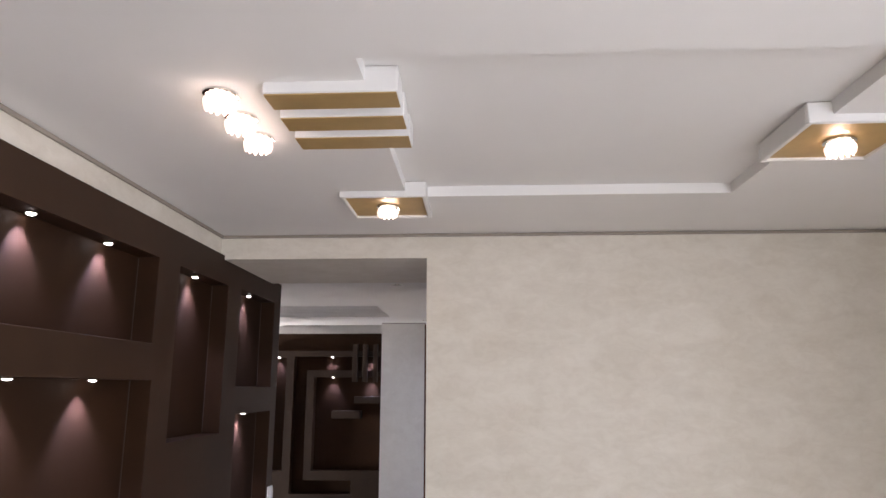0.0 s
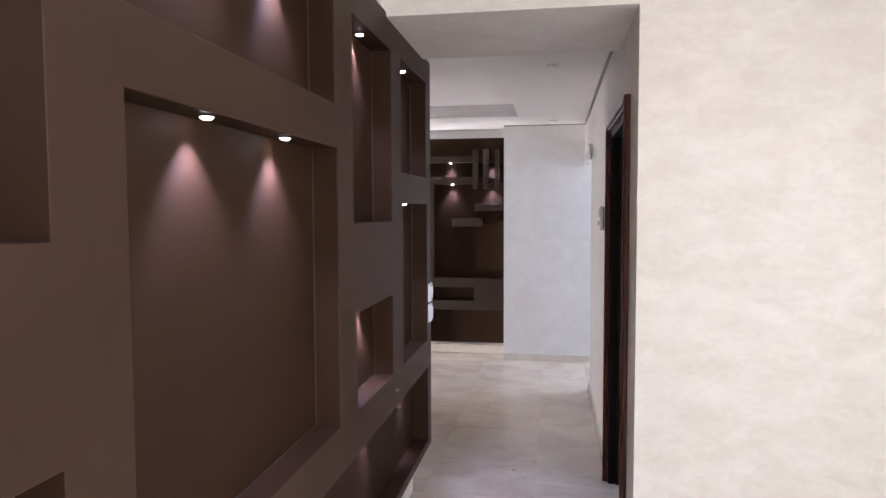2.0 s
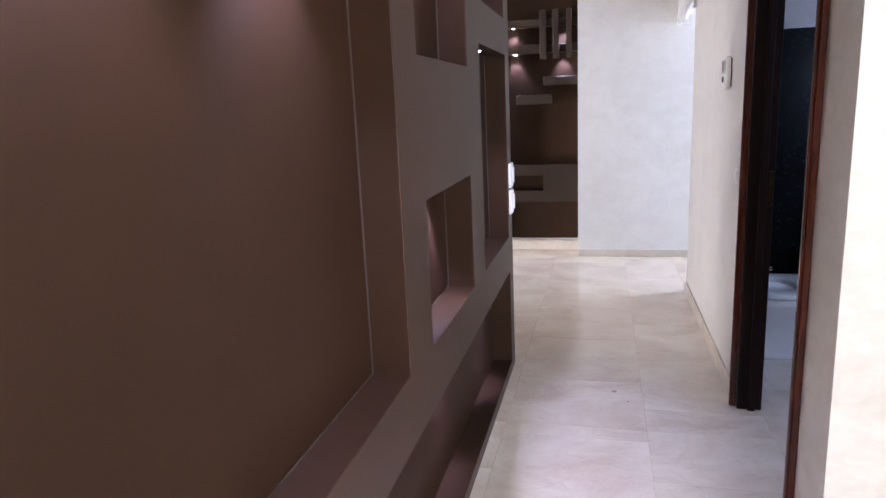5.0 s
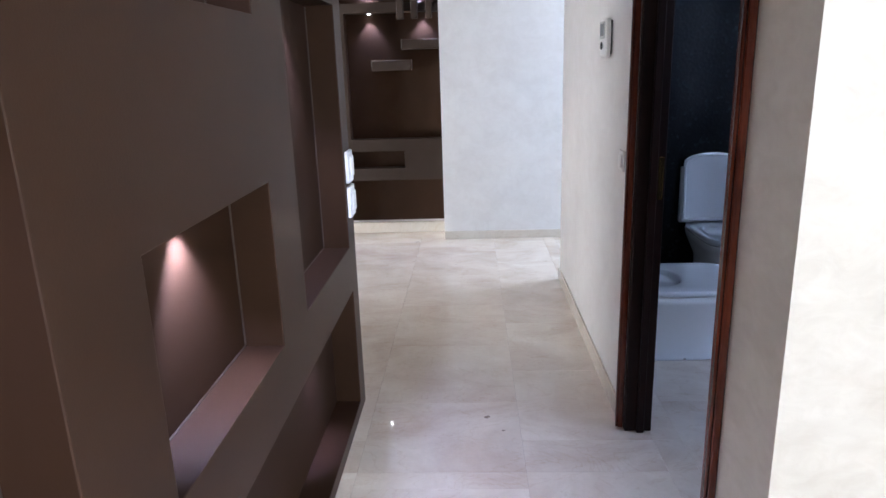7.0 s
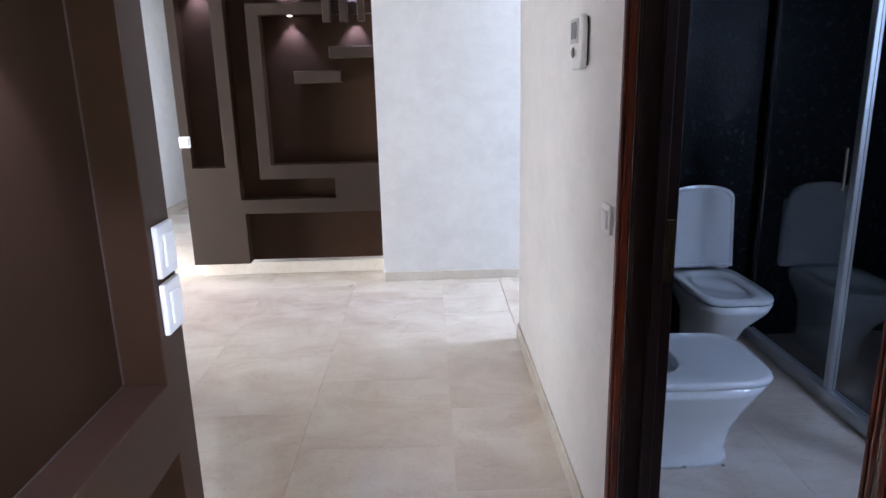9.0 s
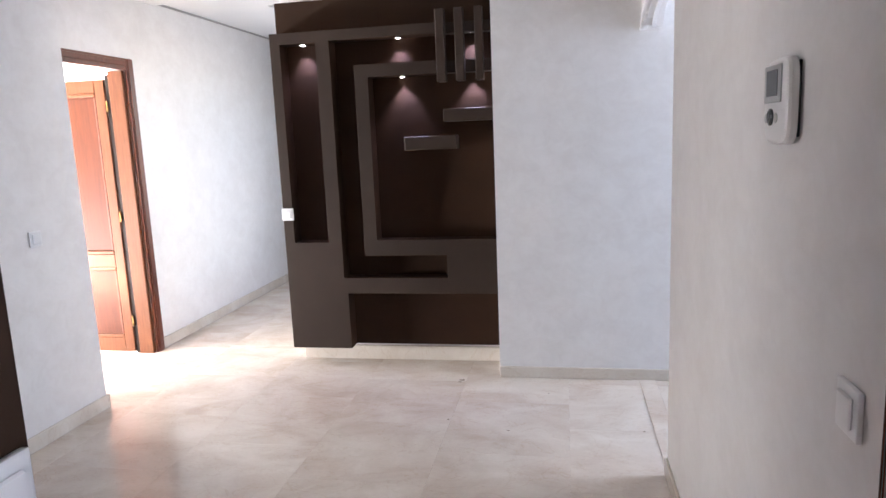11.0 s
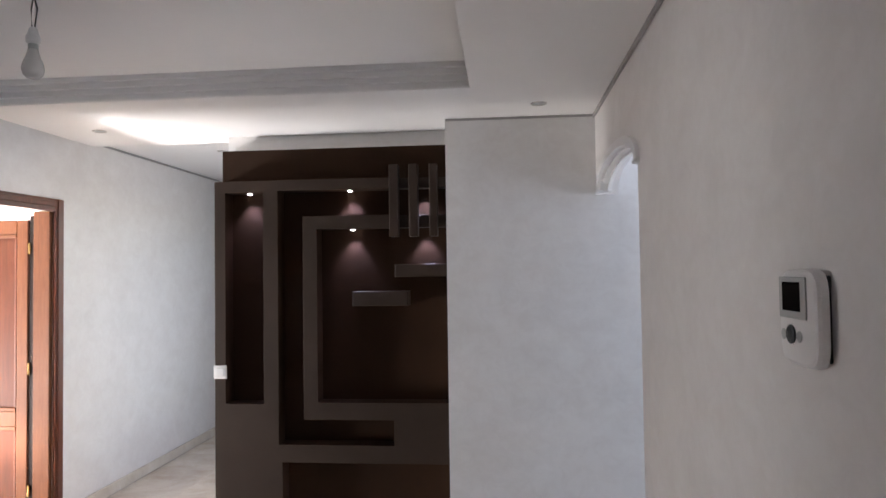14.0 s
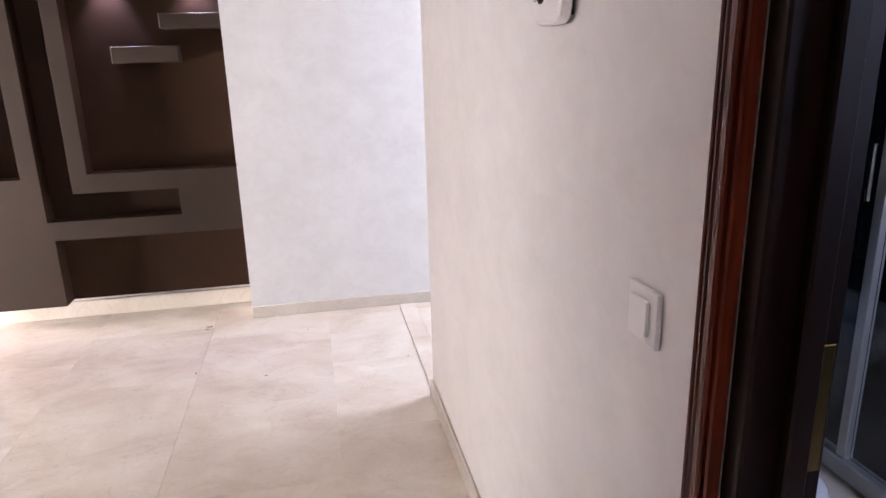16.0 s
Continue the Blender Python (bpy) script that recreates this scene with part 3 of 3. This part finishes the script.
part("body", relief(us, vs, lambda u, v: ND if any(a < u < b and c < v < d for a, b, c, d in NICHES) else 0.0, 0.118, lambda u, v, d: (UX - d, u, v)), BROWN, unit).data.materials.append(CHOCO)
SPOTS = [(2.12, 2.335), (2.55, 2.335), (2.085, 1.848), (2.51, 1.848), (3.31, 2.335), (4.07, 2.345), (3.33, 1.272), (4.08, 1.68), (4.09, 0.755), (3.40, 0.755), (2.76, 0.755), (2.1, 0.755), (1.30, 2.335), (1.3, 1.267)]


def niche_spot(parent, at):
    s = part("spotlight", lathe([(0.014, -0.001), (0.0175, -0.001), (0.019, -0.0025), (0.0175, -0.004), (0.015, -0.004), (0.014, -0.003)], 24), CHROME, parent, "small chrome ring spotlight, lit")
    s.matrix_local = pose(*at)
    part("lens", lathe([(0.0135, -0.002), (0.0135, -0.005), (0.009, -0.008), (0.003, -0.009)], 20), LENS, s, "glowing lens")
    return s


CAULK = plain("pale_caulk", (0.042, 0.028, 0.021), 0.6, vary=0.2, scale=30.0)
for a, b, c, d in NICHES[:8]:
    bead = bmesh.new()
    box_into(bead, UX - ND + 0.0003, UX - ND + 0.0034, b - 0.0030, b - 0.0003, c + 0.004, d - 0.002)
    box_into(bead, UX - ND + 0.0003, UX - ND + 0.0030, a + 0.003, b - 0.004, c + 0.0003, c + 0.0030)
    part("caulk_bead", bead, CAULK, unit, "thin pale caulk line in the niche corner")
SPOT_X = UX - 0.055
for y, z in SPOTS:
    sx = SPOT_X + (0.018 if z == 1.848 else 0.0)
    niche_spot(unit, (sx, y + 0.012, z))
    if z < 0.8:
        spot_lamp("niche_light", (sx - 0.012, y + 0.012, z - 0.02), 6.0, (0.66, 0.60, 1.0), 64, 0.8, 0.010, (-0.30, 0.06, -1))
    else:
        spot_lamp("niche_light", (sx, y + 0.012, z - 0.02), 12.5, (0.64, 0.66, 1.0), 88, 0.75, 0.012, (-0.14, 0.06, -1))
for z in (1.178, 1.062):
    sw = tagged(thing("wall_switch", "white plastic rocker switch on the brown display wall", "switch", (UX, 4.482, z), "switches"))
    part("plate", boxes((0.0005, 0.012, -0.042, 0.042, -0.052, 0.052), bevel=0.004, segs=2), PLASTIC, sw)
    part("rocker", boxes((0.0125, 0.019, -0.026, 0.026, -0.034, 0.034), bevel=0.003), PLASTIC, sw)

# ---------------------------------------------------------------- display wall at the end of the hall
XL, XR, FD = -2.312, -0.868, 0.122
# rectangles painted in order: x0, x1, z0, z1, depth
PAINT = [(XL, XR, 0.138, 2.24, 0.0), (-2.245, -2.003, 0.875, 2.17, FD), (-1.912, XR, 2.015, 2.176, FD), (-1.912, -1.755, 0.63, 2.176, FD), (-1.912, -1.203, 0.63, 0.782, FD),
         (-1.668, XR, 0.885, 1.936, FD), (-1.89, XR, 0.138, 0.524, FD), (-1.19, XR, 1.86, 2.24, FD), (XL, XR, 2.24, 2.452, FD - 0.001)]


def far_depth(u, v):
    d = 0.0
    for x0, x1, z0, z1, dep in PAINT:
        if x0 < u < x1 and z0 < v < z1:
            d = dep
    return d


far = thing("display_wall", "dark brown display wall with geometric bands, shelves and small spotlights", "display wall", (XL, YU, 0))
far.matrix_world = pose(0, 0, 0)
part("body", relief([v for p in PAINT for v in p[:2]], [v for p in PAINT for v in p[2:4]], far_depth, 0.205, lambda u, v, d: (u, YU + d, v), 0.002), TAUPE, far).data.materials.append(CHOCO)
for x0, x1, z0, z1 in ((-1.45, -1.112, 1.465, 1.552), (-1.19, XR - 0.001, 1.637, 1.716)):
    part("shelf", boxes((x0, x1, YU + 0.002, YU + FD - 0.001, z0, z1), bevel=0.004), TAUPE, far)
for x0, x1 in ((-1.215, -1.160), (-1.096, -1.042), (-0.972, -0.925)):
    part("upright_bar", boxes((x0, x1, YU - 0.030, YU + 0.035, 1.88, 2.315), bevel=0.004), TAUPE, far)
for z0, z1 in ((2.178, 2.24), (1.938, 2.013)):
    part("cross_bar", boxes((-1.188, XR - 0.001, YU + 0.036, YU + FD - 0.001, z0, z1), bevel=0.003), TAUPE, far)
for x, z in ((-2.112, 2.17), (-1.473, 2.176), (-1.458, 1.936), (-1.005, 2.178), (-1.005, 1.938)):
    niche_spot(far, (x, YU + 0.065, z + (0.009 if x > -1.1 else 0.0)))
    spot_lamp("niche_light", (x, YU + 0.065, z - 0.02), 7.8, (0.64, 0.66, 1.0), 82, 0.75, 0.012, (0, 0.14, -1))
sw = thing("wall_switch", "white plastic switch on the edge of the brown display wall", "switch", (-2.276, YU, 1.07), "switches")
part("plate", boxes((-0.041, 0.041, -0.011, -0.0005, -0.041, 0.041), bevel=0.004, segs=2), PLASTIC, sw)
part("rocker", boxes((-0.026, 0.026, -0.017, -0.0115, -0.026, 0.026), bevel=0.003), PLASTIC, sw)

# ---------------------------------------------------------------- salon ceiling lights
for x0, y0 in ((-0.292, 2.775), (1.19, 2.08)):
    b = thing("ceiling_panel", "white square ceiling box with a gold inset panel", "ceiling panel", (x0, y0, ZS), "ceiling boxes")
    s, h, r = 0.345, 0.024, 0.017
    part("frame", boxes((0, s, 0, r, -h, 0.038), (0, s, s - r, s, -h, 0.038), (0, r, r, s - r, -h, 0.038), (s - r, s, r, s - r, -h, 0.038), bevel=0.003), TRIM_WHITE, b)
    part("inset", boxes((r, s - r, r, s - r, -0.014, -0.004)), GOLD, b, "gold-painted inset")
for k in range(3):
    y = 1.807 + 0.152 * k
    bar = thing("ceiling_bar", "white ceiling bar with a gold underside", "ceiling bar", (-0.29, y, ZS), "ceiling bars")
    part("bar", boxes((0, 0.345, 0, 0.097, -0.030, 0.040), bevel=0.003), TRIM_WHITE, bar)
    part("underside", boxes((0.003, 0.342, 0.003, 0.094, -0.0335, -0.0305)), GOLD, bar, "gold-painted underside")


def crystal_lamp(at):
    c = thing("crystal_spotlight", "small chrome and crystal ceiling spotlight, lit", "ceiling light", at, "crystal spotlights")
    part("ring", lathe([(0.030, 0.0), (0.046, 0.0), (0.047, -0.006), (0.040, -0.010), (0.030, -0.008)], 24), CHROME, c)
    for k in range(12):
        a = 2 * math.pi * k / 12
        part("crystal", lathe([(0.002, -0.014), (0.009, -0.020), (0.010, -0.030), (0.006, -0.044), (0.001, -0.050)], 6, (0.036 * math.cos(a), 0.036 * math.sin(a), 0)), CRYSTAL, c)
    part("prong", tube(bmesh.new(), [(0.044, 0, -0.006), (0.050, 0, -0.016)], 0.004, 6), CHROME, c)
    part("bulb", lathe([(0.012, -0.006), (0.022, -0.014), (0.024, -0.028), (0.016, -0.040), (0.002, -0.044)], 16), LENS, c)
    return c


LAMPS = [(-0.42, 1.865, ZS), (-0.42, 2.02, ZS), (-0.42, 2.175, ZS), (-0.12, 2.947, ZS - 0.0145), (1.362, 2.252, ZS - 0.0145)]
first = crystal_lamp(LAMPS[0])
for p in LAMPS[1:]:
    copy_thing(first, pose(*p))
for p in LAMPS:
    point_lamp("ceiling_light", (p[0], p[1], p[2] - 0.075), 0.12, (1.0, 0.80, 0.66), 0.03)

# ---------------------------------------------------------------- hall fittings
bulb = thing("hanging_bulb", "bare frosted bulb in a white holder on two wires", "light bulb", (-1.93, 6.04, 2.32))
part("glass", lathe([(0.006, -0.052), (0.018, -0.050), (0.028, -0.038), (0.031, -0.022), (0.028, -0.006), (0.020, 0.012), (0.015, 0.030), (0.014, 0.036)], 24), FROST, bulb, "frosted glass", smooth=True)
part("cap", lathe([(0.014, 0.036), (0.0145, 0.040), (0.0135, 0.044), (0.0145, 0.048), (0.0135, 0.054)], 18), GREYPL, bulb, "grey metal screw cap")
part("holder", lathe([(0.018, 0.052), (0.020, 0.058), (0.020, 0.076), (0.015, 0.084), (0.012, 0.100), (0.006, 0.104)], 20), PLASTIC, bulb, "white bulb holder")
for s in (-1, 1):
    part("wire", tube(bmesh.new(), [(0.004 * s, 0, 0.10), (0.010 * s, 0.004, 0.16), (-0.006 * s, 0, 0.23), (0.003 * s, 0, 0.30), (0.002 * s, 0, 0.352)], 0.0022, 6), CABLE, bulb, "thin dark wire")

for x, y, z in ((-0.335, 7.75, ZH), (-0.34, 5.1, ZH), (-3.0, 8.05, ZH), (-2.78, 9.35, ZB)):
    d = thing("recessed_downlight", "small unlit recessed downlight with a metal rim", "downlight", (x, y, z), "hall downlights")
    part("rim", lathe([(0.030, 0.004), (0.030, -0.003), (0.042, -0.004), (0.044, -0.001), (0.044, 0.001)], 24), CHROME, d)
    part("lens", lathe([(0.0295, -0.001), (0.02, 0.001), (0.004, 0.0015)], 20), GREYPL, d)

icom = thing("video_intercom", "white wall video intercom with a dark screen and round button", "intercom", (0, 5.386, 1.586))
part("back_plate", boxes((-0.0068, -0.0008, -0.071, 0.070, -0.070, 0.074), bevel=0.002), DARKPL, icom, "dark wall plate")
def squircle_slab(x0, x1, hy, hz, power, n=40, round_off=0.008):
    bm = bmesh.new()
    rings = []
    for x, k in ((x0, 0.0), (x1 + round_off, 0.0), (x1 + round_off * 0.3, round_off * 0.35), (x1, round_off)):
        rings.append([bm.verts.new((x, y, z)) for y, z in outline(n, 0, 0, hy - k, hz - k, power)])
    for a, b in zip(rings, rings[1:]):
        for k in range(n):
            bm.faces.new((a[k], a[(k + 1) % n], b[(k + 1) % n], b[k]))
    bm.faces.new(rings[0][::-1])
    bm.faces.new(rings[-1])
    return bm
ic_body = part("housing", squircle_slab(-0.007, -0.027, 0.076, 0.084, 5.0), PLASTIC, icom, "white plastic housing")
part("screen_frame", boxes((-0.0290, -0.0272, -0.040, 0.066, -0.002, 0.071), bevel=0.002), GREYPL, ic_body, "pale grey bezel")
part("screen", boxes((-0.0302, -0.0291, -0.019, 0.052, 0.011, 0.062)), SCREEN, ic_body, "dark screen")
bm = lathe([(0.017, 0.0), (0.017, 0.003), (0.013, 0.005), (0.003, 0.0055)], 24)
bmesh.ops.transform(bm, matrix=pose(-0.0272, 0.022, -0.030, 0, -90, 0), verts=bm.verts[:])
part("button", bm, DARKPL, ic_body, "dark round talk button")
for dy in (-0.010, 0.054):
    bm = lathe([(0.010, 0.0), (0.010, 0.0012), (0.008, 0.0018)], 18)
    bmesh.ops.transform(bm, matrix=pose(-0.0272, dy, -0.032, 0, -90, 0), verts=bm.verts[:])
    part("small_button", bm, GREYPL, ic_body)

sw = thing("wall_switch", "white square rocker switch on the plaster wall", "switch", (0, 5.015, 1.098), "switches")
part("plate", boxes((-0.010, -0.0008, -0.041, 0.041, -0.041, 0.041), bevel=0.003, segs=2), PLASTIC, sw)
part("rocker", boxes((-0.0165, -0.0105, -0.026, 0.026, -0.027, 0.027), bevel=0.003), PLASTIC, sw)
sw = thing("wall_switch", "white square rocker switch on the pier by the bedroom door", "switch", (-3.2, 6.98, 1.10), "switches")
part("plate", boxes((0.0008, 0.010, -0.041, 0.041, -0.041, 0.041), bevel=0.003, segs=2), PLASTIC, sw)
part("rocker", boxes((0.0105, 0.0165, -0.026, 0.026, -0.027, 0.027), bevel=0.003), PLASTIC, sw)

# ---------------------------------------------------------------- bathroom
bid = thing("bidet", "white porcelain bidet beside the bathroom wall", "bidet", (0.45, 5.6, 0))
bid.matrix_world = pose(0, 0, 0)
part("pedestal", loft([(0.385, 5.63, 0.272, 0.165, 4, 0.001), (0.385, 5.63, 0.266, 0.158, 4, 0.012), (0.385, 5.63, 0.262, 0.155, 4, 0.06), (0.395, 5.63, 0.274, 0.165, 4, 0.15), (0.420, 5.62, 0.284, 0.195, 4, 0.24), (0.445, 5.61, 0.293, 0.230, 4.2, 0.33), (0.457, 5.61, 0.297, 0.242, 4.5, 0.372)]), PORC, bid, smooth=True)
for dx in (-0.05, 0.10):
    part("fixing_bolt", lathe([(0.008, 0.0), (0.008, 0.004), (0.004, 0.007)], 10, (0.50 + dx, 5.455, 0.012)), CHROME, bid, "small chrome fixing bolt")
rimb = loft([(0.46, 5.61, 0.302, 0.248, 4.5, 0.379), (0.46, 5.61, 0.305, 0.250, 4.5, 0.395), (0.46, 5.61, 0.298, 0.243, 4.5, 0.405), (0.455, 5.61, 0.290, 0.236, 4.4, 0.4065), (0.42, 5.61, 0.245, 0.20, 3.6, 0.407), (0.31, 5.61, 0.138, 0.158, 2.4, 0.407), (0.31, 5.61, 0.132, 0.152, 2.4, 0.4055), (0.31, 5.61, 0.124, 0.144, 2.4, 0.398), (0.31, 5.61, 0.116, 0.136, 2.2, 0.33), (0.31, 5.61, 0.098, 0.115, 2.1, 0.26), (0.31, 5.61, 0.04, 0.05, 2, 0.22)])
part("basin", rimb, PORC, bid, smooth=True)
part("tap", tube(bmesh.new(), [(0.23, 5.61, 0.40), (0.23, 5.61, 0.47), (0.25, 5.61, 0.50), (0.31, 5.61, 0.495)], 0.012), CHROME, bid, "chrome tap")

wcb = thing("toilet", "white porcelain toilet with its lid raised", "toilet", (0.96, 6.45, 0))
wcb.matrix_world = pose(0, 0, 0)
CXT = 0.965
part("bowl", loft([(CXT, 6.55, 0.11, 0.20, 3, 0.001), (CXT, 6.54, 0.105, 0.20, 3, 0.12), (CXT, 6.50, 0.12, 0.25, 3, 0.24), (CXT, 6.45, 0.175, 0.31, 4, 0.36), (CXT, 6.44, 0.180, 0.315, 4.5, 0.405)]), PORC, wcb, smooth=True)
part("seat", loft([(CXT, 6.43, 0.182, 0.295, 4.5, 0.410), (CXT, 6.43, 0.185, 0.298, 4.5, 0.420), (CXT, 6.43, 0.182, 0.294, 4.5, 0.432), (CXT, 6.42, 0.115, 0.20, 2.6, 0.431), (CXT, 6.42, 0.11, 0.195, 2.6, 0.410), (CXT, 6.42, 0.095, 0.17, 2.4, 0.33), (CXT, 6.44, 0.065, 0.11, 2.2, 0.22)]), PORC, wcb, smooth=True)
# Water disc, coloured dark to include the shade inside the bowl.
part("water", lathe([(0.001, 0.222), (0.075, 0.224), (0.0752, 0.226), (0.001, 0.228)], 24, (CXT, 6.44, 0)), SCREEN, wcb, "still water, its dark tone taking in the bowl's shade")
# Shade of the gap below the seat, built as a thin dark slab.
part("seat_gap_shade", loft([(CXT, 6.43, 0.178, 0.290, 4.5, 0.4055), (CXT, 6.43, 0.178, 0.290, 4.5, 0.4098)]), DARKPL, wcb, "dark slab drawn for the shaded gap under the seat")
def lid_ring(bm, inset, z):
    hw, top, bow = 0.183 - inset, 0.375, 0.075
    pts = [(-hw, inset), (hw, inset)] + [(hw * math.cos(q), top - inset + bow * math.sin(q) ** 0.8) for q in (math.pi * k / 14 for k in range(15))]
    return [bm.verts.new((CXT + x, y, z)) for x, y in pts]


lid = bmesh.new()
rings = [lid_ring(lid, i, z) for i, z in ((0.004, -0.008), (0.0, 0.0), (0.003, 0.010), (0.014, 0.011), (0.020, 0.004))]
for p, q in zip(rings, rings[1:]):
    for k in range(len(p)):
        lid.faces.new((p[k], p[(k + 1) % len(p)], q[(k + 1) % len(p)], q[k]))
lid.faces.new(rings[0][::-1])
lid.faces.new(rings[-1])
bmesh.ops.transform(lid, matrix=pose(0, 6.69, 0.445, 84, 0, 0), verts=lid.verts[:])
part("lid", lid, PORC, wcb, "raised white lid")
part("cistern", boxes((CXT - 0.19, CXT + 0.19, 6.735, 6.779, 0.42, 0.80), bevel=0.012, segs=2), PORC, wcb)
for s in (-0.08, 0.08):
    part("hinge", tube(bmesh.new(), [(CXT + s - 0.02, 6.715, 0.442), (CXT + s + 0.02, 6.715, 0.442)], 0.011), CHROME, wcb, "chrome hinge")

sh = thing("shower_enclosure", "grey framed shower enclosure with a low sill", "shower", (1.27, 6.0, 0))
sh.matrix_world = pose(0, 0, 0)
part("sill", boxes((1.27, 1.33, 5.2, 6.77, 0.001, 0.07), bevel=0.006), ALU, sh)
part("tray", boxes((1.331, 2.14, 5.2, 6.77, 0.001, 0.05), bevel=0.004), BLACKT, sh, "dark shower tray")
# The last post takes the black tile colour; the others stay aluminium.
for y in (5.22, 5.95, 6.74):
    part("post", boxes((1.28, 1.32, y - 0.02, y + 0.02, 0.071, 2.0), bevel=0.003), ALU if y < 6.5 else BLACKT, sh, "" if y < 6.5 else "black end post")
part("top_rail", boxes((1.28, 1.32, 5.2, 6.77, 2.001, 2.04), bevel=0.003), ALU, sh)
for y0, y1 in ((5.245, 5.925), (5.975, 6.715)):
    pane = part("pane", boxes((1.297, 1.303, y0, y1, 0.075, 1.995)), GLASS, sh, "clear glass pane")
    pane.visible_shadow = False
part("handle", tube(bmesh.new(), [(1.262, 5.98, 0.98), (1.262, 5.98, 1.16)], 0.008), CHROME, sh, "chrome handle")

# ---------------------------------------------------------------- marble floor
ground = structure("floor", boxes((-7.15, 2.55, -2.75, 13.35, -0.2, -0.006)), GROUT, "polished beige marble tiled floor", "floor")
PX, PY, JX, JY = 0.645, 0.645, -0.43, 7.30
meshes = {}


def tile_mesh(w, h):
    key = (round(w, 3), round(h, 3))
    if key not in meshes:
        g, b = 0.0003, 0.0004
        bm = bmesh.new()
        top = [bm.verts.new((x, y, 0.0)) for x, y in ((g + b, g + b), (w - g - b, g + b), (w - g - b, h - g - b), (g + b, h - g - b))]
        low = [bm.verts.new((x, y, -0.0007)) for x, y in ((g, g), (w - g, g), (w - g, h - g), (g, h - g))]
        bot = [bm.verts.new((v.co.x, v.co.y, -0.0055)) for v in low]
        bm.faces.new(top)
        for a, c in ((top, low), (low, bot)):
            for k in range(4):
                bm.faces.new((a[k], c[k], c[(k + 1) % 4], a[(k + 1) % 4]))
        meshes[key] = finish("tile", bm, FLOOR_M)
    return meshes[key]


def lay(x_min, x_max, y_min, y_max):
    for i in range(-14, 8):
        xa, xb = max(JX + i * PX, x_min), min(JX + (i + 1) * PX, x_max)
        if xb - xa < 0.02:
            continue
        for j in range(-20, 10):
            ya0 = JY + (j + (0.5 if i % 2 else 0.0)) * PY
            ya, yb = max(ya0, y_min), min(ya0 + PY, y_max)
            if yb - ya < 0.02:
                continue
            ob = new("tile", tile_mesh(xb - xa, yb - ya))
            ob.location = (xa, ya, 0)
            ob.parent = ground


lay(-1.15, 2.25, 0.4, 3.53)
lay(-1.35, 0.10, 3.53, 4.5)
lay(-3.69, 0.10, 4.5, 8.53)
lay(-3.69, -2.3, 8.53, 13.2)
lay(-5.6, -3.69, 6.6, 9.5)
lay(0.10, 1.27, 3.7, 6.78)
lay(0.10, 2.2, 6.86, 8.05)

# small brown stains on the marble
STAIN = plain("brown_stain", (0.16, 0.11, 0.075), 0.4, vary=0.4, scale=60.0, bumps=0.0)
rng = random.Random(4)
for x, y, r in ((-0.566, 4.916, 0.016), (-0.50, 4.80, 0.008), (-1.105, 7.965, 0.018), (-1.112, 7.93, 0.012), (-0.55, 7.78, 0.007), (-0.05, 7.30, 0.008), (-1.09, 7.36, 0.010), (-0.75, 7.25, 0.007)):
    bm = bmesh.new()
    lobes = [rng.uniform(0.45, 1.25) for _ in range(11)]
    ring = [bm.verts.new((r * q * math.cos(2 * math.pi * k / 11), r * q * math.sin(2 * math.pi * k / 11), 0)) for k, q in enumerate(lobes)]
    top = bm.verts.new((0, 0, 0.0004))
    for k in range(11):
        bm.faces.new((top, ring[k], ring[(k + 1) % 11]))
    st = part("stain", bm, STAIN, ground, "small brown stain on the marble")
    st.location = (x, y, 0.0003)
